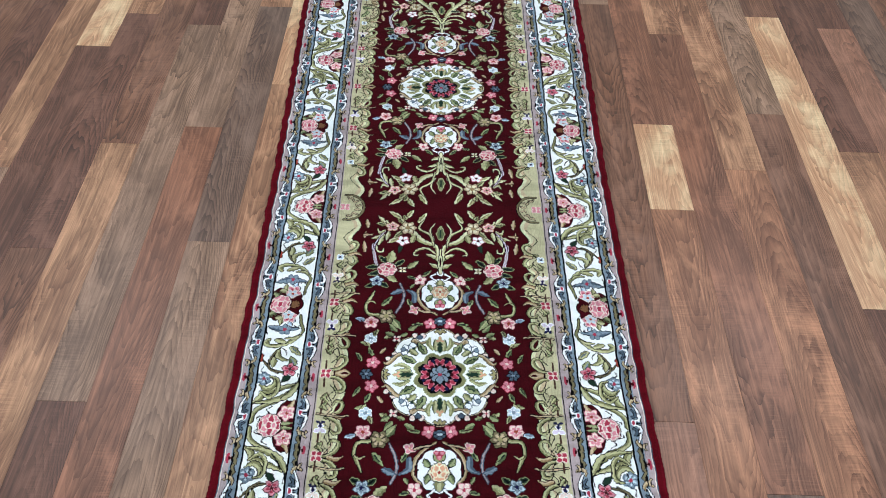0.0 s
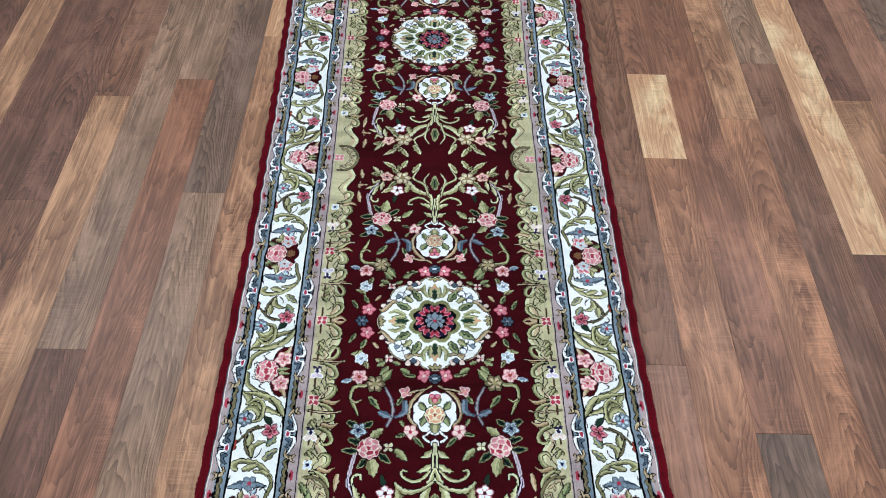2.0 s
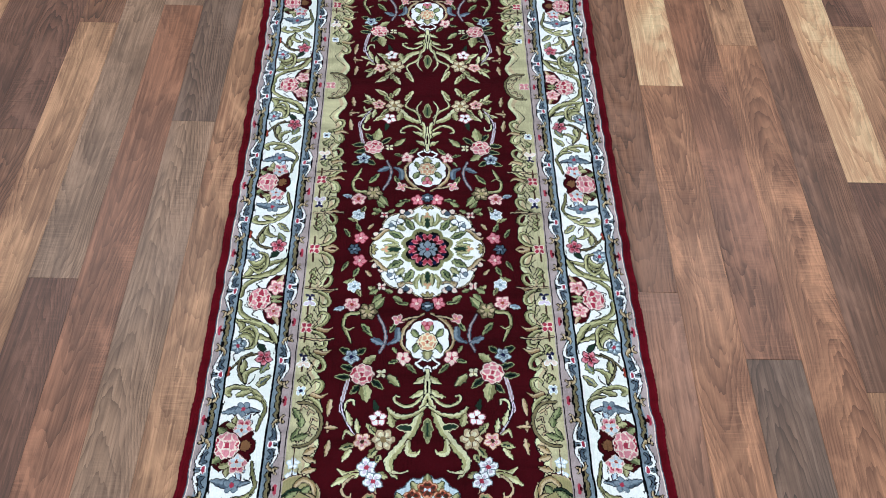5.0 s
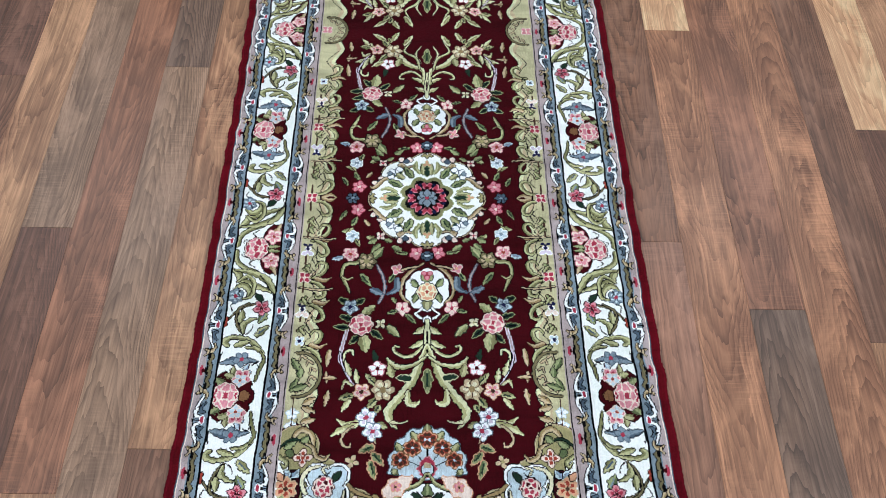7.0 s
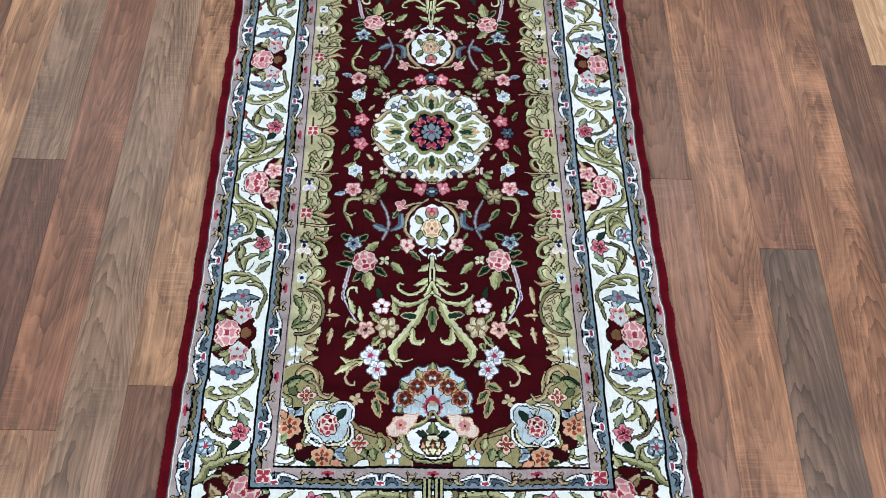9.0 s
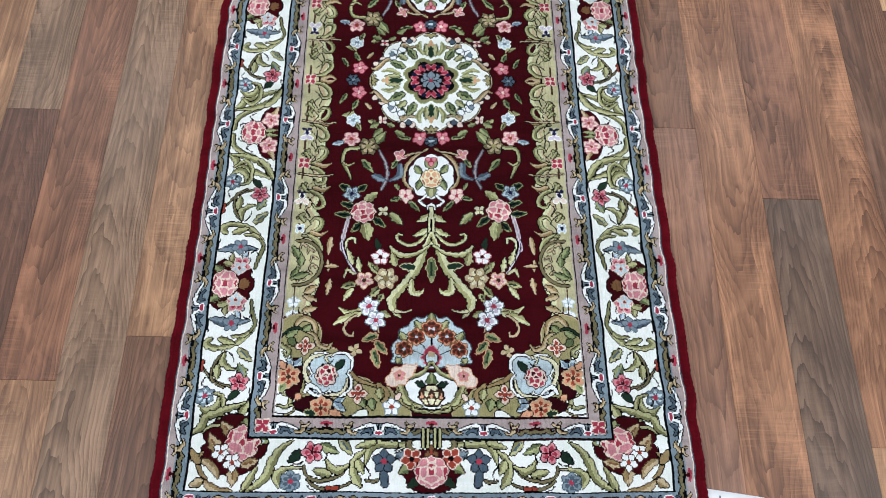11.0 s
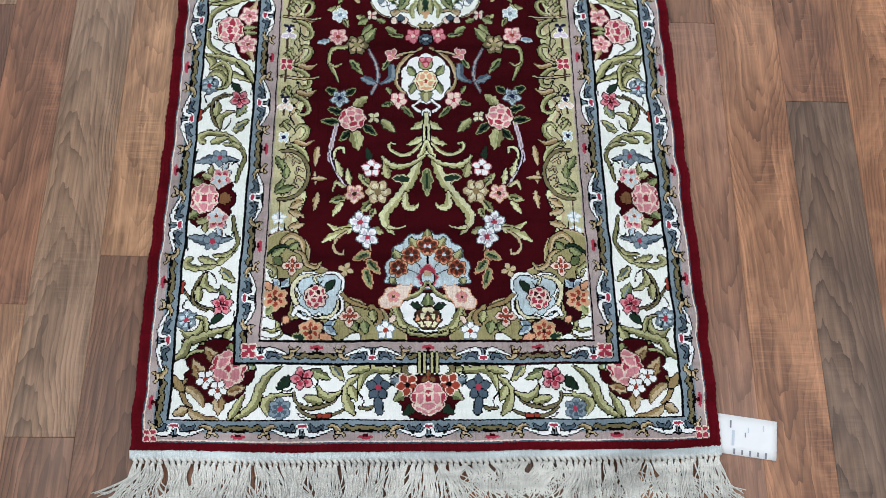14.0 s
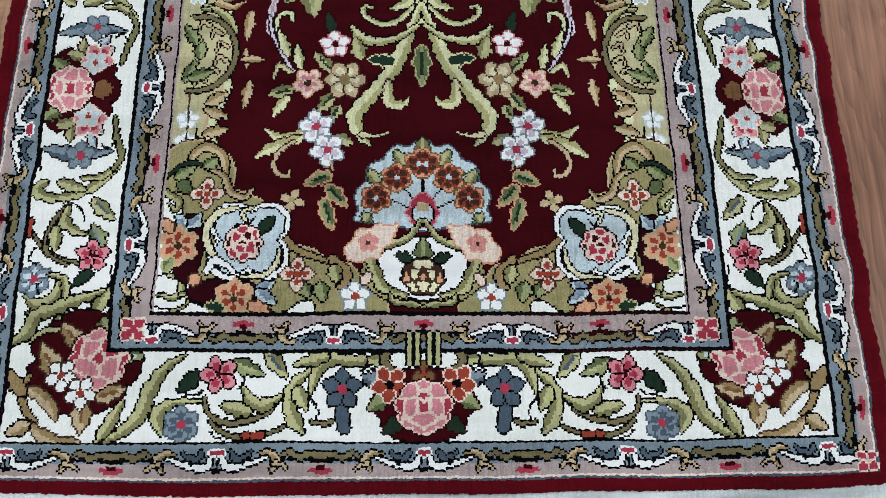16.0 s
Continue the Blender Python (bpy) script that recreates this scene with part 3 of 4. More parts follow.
for pts in ((273, 225, 280, 218, 285, 222), (330, 125, 334, 115, 327, 111), (302, 168, 294, 161, 291, 151), (269, 85, 263, 95, 265, 110), (320, 85, 324, 91, 320, 95), (300, 75, 296, 83, 287, 84)):
    tendril(BORD, *pts)
# the rose with two blossoms, open on its maroon ground
paint(disc(BORD, 312, 275, 36, 44) & (lobes(BORD, 312, 275, 46, 9, 20, 0.22, 0.85)), "maroon", "ink")
for a, w, dye in (((315, 249, 313, 223), 11, "sage"), ((322, 255, 339, 243), 12, "leaf"), ((324, 257, 340, 246), 13, "leaf"), ((326, 240, 309, 244), 12, "sage"), ((298, 272, 281, 274), 14, "brown"), ((297, 231, 291, 220), 9, "sky"), ((297, 244, 285, 231), 10, "sky")):
    blade(BORD, *a, w, dye, "maroon_deep")
petals(BORD, 298, 244, 13.7, 5, "pink", "blush", "brown", 90, "rose")
petals(BORD, 300, 249, 10.3, 5, "sky", "blush", "rust", 90)
bloom(BORD, 320, 273, 19.1)
# the rose seen sideways, in a wreath
paint(disc(BORD, 273, 5, 22, 46), "maroon", "ink")
stroke(BORD, (294, 48, 317, 40, 334, 25, 337, 6), (5, 9, 9, 9), "sage")
stroke(BORD, (334, 45, 309, 48, 281, 61, 267, 80, 262, 90), (3, 9, 14, 10, 2), "sage")
stroke(BORD, (329, 69, 311, 57, 299, 72, 301, 96, 315, 102), (4, 8, 8, 7, 3), "sage")
for pts in ((318, 18, 327, 14, 322, 6), (302, 38, 312, 31, 307, 25), (290, 55, 278, 71, 272, 86)):
    stroke(BORD, pts, (2.2, 2.2, 2), "ink", None)
blade(BORD, 274, 29, 264, 54, 11, "tan", "maroon_deep")
blade(BORD, 285, 5, 262, 5, 10, "leaf", "maroon_deep")
petals(BORD, 275, 25, 14.5, 5, "blush", "pink", "rust", 60, "pink", 0.2)
bloom(BORD, 303, 3, 19.1)

# end border
where_on = ivory & along_end
stroke(PLAIN, (197, 109, 212, 99, 223, 81, 229, 63, 243, 49, 256, 42), (2, 8, 13, 12, 10, 3), "sage")
stroke(PLAIN, (244, 73, 249, 64, 255, 52, 262, 41), (2, 9, 11, 3), "sage")
stroke(PLAIN, (180, 72, 199, 72, 211, 67, 216, 58, 211, 47), (3, 4, 11, 13, 2), "sage")
stroke(PLAIN, (178, 76, 175, 64, 163, 56, 145, 56, 128, 63, 116, 76), (3, 4, 5, 5, 5, 3), "dark_olive", "ink", False)
stroke(PLAIN, (173, 57, 163, 48, 148, 44, 128, 46, 111, 53), (3, 4, 5, 4, 3), "dark_olive", "ink", False)
stroke(PLAIN, (116, 77, 131, 69, 142, 74, 147, 83), (2, 12, 9, 2), "sage")
blade(PLAIN, 140, 63, 166, 70, 13, "sage")
stroke(PLAIN, (92, 99, 106, 87, 110, 72, 105, 57, 98, 48), (4, 9, 10, 13, 4), "sage")
blade(PLAIN, 105, 85, 96, 65, 13, "sage")
stroke(PLAIN, (36, 108, 58, 106, 76, 107, 87, 99, 93, 80), (3, 10, 9, 12, 2), "sage")
blade(PLAIN, 78, 110, 107, 103, 11, "sage")
blade(PLAIN, 47, 107, 26, 106, 9, "sage")
stroke(PLAIN, (29, 114, 33, 105, 22, 97, 7, 96), (8, 7, 6, 4), "dark_olive", "ink", False)
stroke(PLAIN, (91, 56, 80, 55, 73, 58), (3, 5, 3), "dark_olive", "ink", False)
stroke(PLAIN, (67, 78, 67, 64, 65, 52), (10, 13, 12), "slate")
petals(PLAIN, 67, 83, 15.4, 5, "slate", "ink", "rose", 90, "dark_steel")
petals(PLAIN, 196, 54, 13.7, 6, "steel", "slate", "rose", 90, "dark_steel")
blade(PLAIN, 183, 95, 201, 80, 14, "forest")
blade(PLAIN, 158, 105, 131, 94, 14, "leaf", "ink", "sage")
blade(PLAIN, 130, 114, 112, 92, 14, "sage", "ink", "slate")
petals(PLAIN, 168, 94, 14.5, 5, "pink", "ink", "maroon", 70, "rose", 0.16)
petals(PLAIN, 138, 45, 8.6, 2, "rust", "ink", "rust", 0)
for pts in ((172, 49, 168, 44, 161, 42), (152, 82, 148, 87, 147, 92), (95, 78, 87, 68, 87, 59), (179, 81, 186, 77, 193, 77), (51, 97, 47, 101, 37, 97)):
    tendril(PLAIN, *pts)
paint((disc(PLAIN, 0, 74, 42, 26) | disc(PLAIN, 0, 56, 34, 16)) & lobes(PLAIN, 0, 70, 48, 11, 0, 0.2), "maroon", "ink")
blade(PLAIN, 36, 88, 51, 95, 13, "steel")
blade(PLAIN, 30, 76, 46, 67, 13, "leaf", "maroon_deep")
blade(PLAIN, 16, 60, 34, 47, 14, "forest", "maroon_deep")
petals(PLAIN, 28, 87, 13.7, 5, "rust", "blush", "ink", 60)
petals(PLAIN, 0, 96, 9.5, 3, "brown", "umber", "rust", 90)
bloom(PLAIN, 0, 69, 21.5, wide=1.08)
where_on = (E > 100) & (E < 160)
for x in (5, 12):
    stroke(PLAIN, (x, 128, x, 104), (5, 5), "sage")

# corner rose
where_on = ivory
paint(disc(PLAIN, 278, 105, 46, 42) & lobes(PLAIN, 278, 105, 50, 7, 30, 0.22), "maroon", "ink")
stroke(PLAIN, (266, 164, 286, 156, 307, 148, 322, 142, 328, 129, 342, 118), (2, 9, 12, 11, 12, 3), "sage")
stroke(PLAIN, (302, 131, 314, 130, 324, 122), (2, 5, 2), "sage")
stroke(PLAIN, (316, 55, 304, 45, 289, 40, 277, 42), (5, 13, 11, 4), "tan", "umber")
stroke(PLAIN, (327, 83, 315, 81, 302, 70, 297, 59), (5, 11, 13, 3), "tan", "umber")
stroke(PLAIN, (321, 95, 327, 83, 321, 66, 313, 59), (3, 7, 7, 4), "dark_tan", "ink")
blade(PLAIN, 324, 78, 341, 101, 12, "dark_tan", "ink")
blade(PLAIN, 316, 56, 334, 46, 13, "tan", "ink")
for a, w in (((281, 115, 300, 137), 15), ((300, 93, 314, 120), 18), ((255, 127, 280, 127), 13), ((267, 76, 242, 83), 14), ((277, 75, 276, 48), 17)):
    blade(PLAIN, *a, w, "tan", "umber", "brown")
blade(PLAIN, 267, 128, 265, 142, 11, "leaf", "maroon_deep")
blade(PLAIN, 253, 108, 229, 109, 11, "leaf", "ink", "sky")
bloom(PLAIN, 267, 107, 23.5)
for x, y in ((296, 94), (279, 80)):
    petals(PLAIN, x, y, 12, 5, "white", "umber", "rust", 50, core=0.25)
where_on = (E > 110) & (E < 160)
petals(PLAIN, 241, 131, 11.2, 4, "rose", "blush", "rose", 45)
where_on = np.ones((NX, NY), bool)


# ---- helpers for things ----
def part(name, bm, material, parent=None, label=""):
    me = bpy.data.meshes.new(name)
    bm.to_mesh(me)
    bm.free()
    me.materials.append(material)
    ob = new(name, me)
    ob.parent = parent
    if label:
        ob["label"] = label
    return ob


def block(bm, x0, x1, y0, y1, z0, z1, bevel=0.0):
    got = bmesh.ops.create_cube(bm, size=1, matrix=Matrix.LocRotScale(((x0 + x1) / 2, (y0 + y1) / 2, (z0 + z1) / 2), None, (x1 - x0, y1 - y0, z1 - z0)))
    if bevel:
        edges = list({e for v in got["verts"] for e in v.link_edges})
        bmesh.ops.bevel(bm, geom=edges, offset=bevel, segments=2, profile=0.5, affect="EDGES")


def tube(bm, pts, radii, sides=6):
    """A swept tube through pts (Vectors), closed at both ends."""
    rings = []
    for i, p in enumerate(pts):
        d = (pts[min(i + 1, len(pts) - 1)] - pts[max(i - 1, 0)]).normalized()
        a = d.cross(Vector((0, 0, 1)))
        a = a.normalized() if a.length > 1e-4 else Vector((1, 0, 0))
        b = d.cross(a)
        rings.append([bm.verts.new(p + (a * math.cos(2 * math.pi * k / sides) + b * math.sin(2 * math.pi * k / sides)) * radii[i]) for k in range(sides)])
    for r0, r1 in zip(rings, rings[1:]):
        for k in range(sides):
            bm.faces.new((r0[k], r0[(k + 1) % sides], r1[(k + 1) % sides], r1[k])).smooth = True
    bm.faces.new(rings[0][::-1])
    bm.faces.new(rings[-1])


# ---- the rug ----
LENGTH = 2 * MID / 1000


def ripple(a, b, seed):
    r = np.random.RandomState(seed)
    out = 0
    for k in range(6):
        f, g, ph = r.uniform(-1, 1), r.uniform(-1, 1), r.uniform(0, 6.3)
        out = out + np.sin(a * f + b * g + ph)
    return out / 3


def lie(x, y):
    """Where a knot of the flat design lies on the floor: hand-woven edges waver, and the far half is a little wider. Metres."""
    w = 1 - 0.018 * np.clip((y - 0.2) / 0.5, 0, 1) + 0.034 * np.clip((y - 1.3) / 0.7, 0, 1)
    side = np.clip(np.abs(x) / 0.384, 0, 1.1) ** 2
    gx = x * w + side * 0.0016 * ripple(x * 30, y * 150, 3) + 0.0010 * ripple(x * 8, y * 14, 5)
    gy = y + 0.0014 * ripple(x * 60, y * 40, 7) + 0.0022 * ripple(x * 12, y * 9, 9)
    gy = gy - 0.004 * (1 - (x / 0.384) ** 2) * np.exp(-np.minimum(y, LENGTH - y) / 0.12) * np.sign(LENGTH / 2 - y)
    gz = 0.0009 * ripple(x * 16, y * 22, 11) + side * 0.0012 * ripple(x * 10, y * 35, 13)
    return gx, gy, gz


whole = np.concatenate([design[::-1], design], 0)
whole = np.concatenate([whole, whole[:, ::-1]], 1)


def unfold(m):
    m = np.concatenate([m[::-1], m], 0)
    return np.concatenate([m, m[:, ::-1]], 1)


CX, CY = whole.shape
gx, gy = np.meshgrid((np.arange(CX + 1) - NX) * KNOT / 1000, np.arange(CY + 1) * KNOT / 1000, indexing="ij")
px, py, pz = lie(gx, gy)
rough = np.random.RandomState(4)
px = px + rough.normal(0, 0.00036, px.shape)
py = py + rough.normal(0, 0.00036, py.shape)
ink_low = np.isin(whole, [DYE_ID["ink"], DYE_ID["maroon_deep"], DYE_ID["umber"]]) * -0.0005
drop = np.zeros(px.shape)
drop[:-1, :-1] += ink_low
drop[1:, 1:] += ink_low
pz = 0.0095 + pz + drop + rough.normal(0, 0.00028, px.shape)
corner_id = np.arange((CX + 1) * (CY + 1)).reshape(CX + 1, CY + 1)
quads = np.stack([corner_id[:-1, :-1], corner_id[1:, :-1], corner_id[1:, 1:], corner_id[:-1, 1:]], -1)
places = np.stack([px, py, pz], -1).reshape(-1, 3)


def pile(name, mask, parent, label):
    q = quads[mask]
    used, inv = np.unique(q.ravel(), return_inverse=True)
    me = bpy.data.meshes.new(name)
    me.vertices.add(len(used))
    me.vertices.foreach_set("co", places[used].ravel())
    me.loops.add(q.size)
    me.loops.foreach_set("vertex_index", inv.ravel().astype(np.int32))
    me.polygons.add(len(q))
    me.polygons.foreach_set("loop_start", (np.arange(len(q)) * 4).astype(np.int32))
    for m in WOOLS:
        me.materials.append(m)
    me.polygons.foreach_set("material_index", whole[mask].astype(np.int32))
    me.update(calc_edges=True)
    me.shade_smooth()
    ob = new(name, me)
    ob.parent = parent
    ob["label"] = label
    return ob


rug = tagged(new("runner_rug"), "long maroon hand-knotted floral runner rug with ivory border on laminate", "rug")
EE = unfold(E)
YY = np.broadcast_to((np.arange(CY) + 0.5) * KNOT, (CX, CY))
XX = np.broadcast_to(((np.arange(CX) + 0.5 - NX) * KNOT)[:, None], (CX, CY))
rest = np.ones((CX, CY), bool)
west, south = XX < 0, YY < MID


def inlay(name, motif, label, *sides):
    """A motif of the design as a part of its own, one for each side of the rug given."""
    global rest
    whole_motif = unfold(motif) & rest
    rest &= ~whole_motif
    for side in sides:
        if (whole_motif & side).any():
            pile(name, whole_motif & side, rug, label)


inlay("medallion", lobes(CELL, 0, 0, 111, 8, 0, 0.1), "ivory and green flower medallion", south, ~south)
for lower in (Y < 740, Y > 740):
    inlay("rosette", lobes(CELL, 0, 192, 47, 10, 90, 0.08, 0.92) & lower, "white oval rosette with apricot rose", south, ~south)
quarters = (west & south, ~west & south, west & ~south, ~west & ~south)
inlay("fan_palmette", fan, "pale blue fan with rust blossoms", south, ~south)
inlay("corner_spandrel", corner & field, "olive corner piece with flowers", *quarters)
inlay("corner_rose", disc(PLAIN, 284, 92, 48, 46) & ivory, "pink rose among tan leaves", *quarters)
inlay("end_rose", disc(PLAIN, 0, 66, 54, 40) & ivory & along_end, "pink rose between rust flowers", south, ~south)
for y in (352, 628, 904):
    inlay("border_rose", disc(BORD, 306, 276 if y != 628 else 0, 40, 52) & (np.abs(Y - y) < 90) & ivory & ~along_end, "pink rose on maroon ground", *quarters)
inlay("border_rose", disc(BORD, 306, 0, 40, 52) & (Y > 1100) & ivory, "pink rose on maroon ground", west, ~west)
inlay("side_panel", panel & field, "olive green scrolled side panel", west, ~west)
inlay("outer_edge", E < 12, "plain maroon pile edge", south | ~south)
inlay("outer_guard_border", E < 45, "grey and taupe scrolled guard stripe", south | ~south)
inlay("main_border", E < 123, "ivory border with green vines", south | ~south)
inlay("inner_guard_border", E < 160, "grey and taupe scrolled guard stripe", south | ~south)
inlay("field", E >= 160, "maroon field with flower sprays", south | ~south)

# roses belong to the main border, medallions, palmettes and corner pieces to the field
WITHIN = {"corner_rose": "main_border", "end_rose": "main_border", "border_rose": "main_border",
          "medallion": "field", "rosette": "field", "fan_palmette": "field", "corner_spandrel": "field", "side_panel": "field"}
pieces = list(rug.children)
for ob in pieces:
    home = WITHIN.get(ob.name.split(".")[0])
    if home:
        ob.parent = next(o for o in pieces if o.name == home)

# backing, edge cords and woven ends
CORD = wool("wool_cord", srgb(92, 11, 23))
WEFT = wool("cotton_weft", srgb(206, 214, 216), 0.05)
COTTON = wool("cotton_fringe", srgb(216, 214, 208), 0.05)
bm = bmesh.new()
rows = []
for k in range(121):
    y = LENGTH * k / 120
    row = []
    for x, z in ((-0.384, 0.0015), (-0.384, 0.0075), (0.384, 0.0075), (0.384, 0.0015)):
        a, b, c = lie(x, y)
        row.append(bm.verts.new((a, b, z + float(c) * 0.3)))
    rows.append(row)
for r0, r1 in zip(rows, rows[1:]):
    for k in range(4):
        bm.faces.new((r0[k], r1[k], r1[(k + 1) % 4], r0[(k + 1) % 4]))
bm.faces.new(rows[0])
bm.faces.new(rows[-1][::-1])
part("backing", bm, WOOLS[DYE_ID["maroon_deep"]], rug)
for s in (-1, 1):
    bm = bmesh.new()
    pts, rad = [], []
    for k in range(701):
        y = LENGTH * k / 700
        a, b, c = lie(s * 0.3835, y)
        pts.append(Vector((float(a), float(b), 0.0058 + float(c))))
        rad.append(0.0042 + 0.0005 * math.sin(k * 2.3) + random.uniform(-0.0004, 0.0004))
    tube(bm, pts, rad, 8)
    part("edge_cord", bm, CORD, rug, "bright red overcast side cord")
for far in (0, 1):
    sgn = 1 if far else -1
    bm = bmesh.new()
    n, rows = 260, []
    for k in range(n + 1):
        x = -0.387 + 0.774 * k / n
        a, b, c = lie(x, LENGTH * far)
        row = []
        wave = 0.0012 * math.sin(x * 21 + 1) + random.uniform(-0.0004, 0.0004)
        for u, z in ((-0.002, 0.0015), (-0.002, 0.0082), (0.003, 0.0086), (0.0075, 0.0076), (0.0108, 0.0058), (0.0118, 0.0015)):
            row.append(bm.verts.new((float(a), float(b) + sgn * (u + wave), z + random.uniform(-0.0003, 0.0003))))
        rows.append(row)
    for r0, r1 in zip(rows, rows[1:]):
        for k in range(6):
            f = bm.faces.new((r0[k], r0[(k + 1) % 6], r1[(k + 1) % 6], r1[k]))
            f.smooth = True
    bm.faces.new(rows[0])
    bm.faces.new(rows[-1][::-1])
    bmesh.ops.recalc_face_normals(bm, faces=bm.faces)
    part("woven_end", bm, WEFT, rug, "off-white flat-woven end strip")

rng = random.Random(12)
TASSELS = 98
tassel_meshes = []
for i in range(TASSELS):
    x = -0.384 + 0.768 * (i + 0.5) / TASSELS
    a, b, c = lie(x, 0.0)
    bx, by = float(a), float(b) - 0.0112
    reach = 0.082 + 0.01 * math.sin(x * 9 + 2)
    if 0.03 < x < 0.19:
        reach = 0.048
    elif 0.26 < x < 0.34:
        reach = 0.056
    lean = 0.010 * math.sin(x * 23) + rng.gauss(0, 0.006)
    if x < -0.35:
        lean -= 0.02
    if x > 0.36:
        lean += 0.018
    bm = bmesh.new()
    # the knot: a short slanted bead of cotton
    tube(bm, [Vector((bx - 0.0040, by + 0.004, 0.0045)), Vector((bx - 0.0018, by + 0.0012, 0.0062)), Vector((bx + 0.0016, by - 0.0024, 0.0056)), Vector((bx + 0.0030, by - 0.0050, 0.0030))], [0.0016, 0.0026, 0.0024, 0.0014], 7)
    swing, wave_ph, wave_am = rng.gauss(0, 0.011), rng.uniform(0, 6.3), rng.uniform(0.002, 0.006)
    clump = rng.uniform(0.7, 2.0)
    for k in range(13):
        ox = rng.uniform(-0.004, 0.004) * clump
        n = 14
        le = reach * rng.uniform(0.7, 1.06)
        end = max(-0.05, min(0.05, lean + swing + rng.gauss(0, 0.010 if rng.random() < 0.8 else 0.022)))
        cur, ph, amp = 0.5 * swing + rng.uniform(-0.006, 0.006), wave_ph + rng.gauss(0, 0.5), wave_am * rng.uniform(0.6, 1.3)
        lift = rng.uniform(0.0008, 0.006)
        pts = []
        for j in range(n):
            t = j / (n - 1)
            xx = bx + ox * (0.3 + 1.5 * t) + end * t * t + cur * math.sin(math.pi * t) + amp * math.sin(ph + t * 9) * min(1, 2 * t)
            yy = by - 0.003 - le * (t - 0.12 * t * t * abs(end) / 0.02)
            zz = 0.001 + 0.0042 * (1 - t) ** 2 + lift * math.sin(math.pi * min(1, t * 1.1)) * (0.6 + 0.4 * math.sin(ph + 5 * t))
            pts.append(Vector((xx, yy, max(0.0010, zz))))
        tube(bm, pts, [0.00095 * (1 - 0.25 * j / n) for j in range(n)], 5)
    t_ob = part("fringe_tassel", bm, COTTON, rug)
    tassel_meshes.append(t_ob.data)
for me in tassel_meshes:
    ob = new("fringe_tassel", me)
    ob.parent = rug
    ob.matrix_local = pose(0, LENGTH, 0, 0, 0, 180)

# ---- paper tag ----
PAPER = Nodes("paper")
co = PAPER.add("ShaderNodeTexCoord").outputs["Object"]
PAPER.set(Base_Color=PAPER.mix(srgb(254, 254, 255), srgb(244, 244, 248), PAPER.add("ShaderNodeTexNoise", {"Vector": co, "Scale": 60.0}).outputs["Fac"]), Roughness=0.55)
INK = Nodes("print_ink")
INK.set(Base_Color=srgb(128, 130, 142), Roughness=0.7)
FAINT = Nodes("faint_print")
FAINT.set(Base_Color=srgb(206, 214, 228), Roughness=0.7)
tag = tagged(new("paper_tag"), "small white printed paper tag lying under the rug's corner", "tag")
tag.matrix_world = pose(0.4185, 0.0120, 0, 0, 0, -9)
bm = bmesh.new()
n = 12
grid = [[bm.verts.new((-0.046 + 0.092 * i / n, -0.026 + 0.052 * j / 4, 0.0008 + 0.0012 * (i / n) ** 2 + 0.0002 * math.sin(j * 1.5 + i))) for j in range(5)] for i in range(n + 1)]
for i in range(n):
    for j in range(4):
        bm.faces.new((grid[i][j], grid[i + 1][j], grid[i + 1][j + 1], grid[i][j + 1])).smooth = True
got = bmesh.ops.extrude_face_region(bm, geom=bm.faces[:])
bmesh.ops.translate(bm, vec=(0, 0, 0.0003), verts=[v for v in got["geom"] if isinstance(v, bmesh.types.BMVert)])
bmesh.ops.recalc_face_normals(bm, faces=bm.faces)
part("card", bm, PAPER.mat, tag)
prints = [(-0.010 + 0.0105 * k, -0.0215, 0.0022, 0.0075 if k % 2 == 0 else 0.006, INK.mat) for k in range(5)]
prints += [(-0.012, -0.004, 0.0035, 0.020, FAINT.mat), (-0.016, 0.014, 0.0022, 0.010, INK.mat), (0.004, 0.002, 0.0012, 0.006, INK.mat), (0.008, 0.009, 0.0014, 0.007, FAINT.mat), (0.028, 0.014, 0.0018, 0.008, FAINT.mat)]
for x, y, w, h, mat in prints:
    bm = bmesh.new()
    z = 0.0008 + 0.0012 * ((x + 0.046) / 0.092) ** 2 + 0.0007
    block(bm, x - w / 2, x + w / 2, y - h / 2, y + h / 2, z, z + 0.0002)
    part("printed_bar", bm, mat, tag)


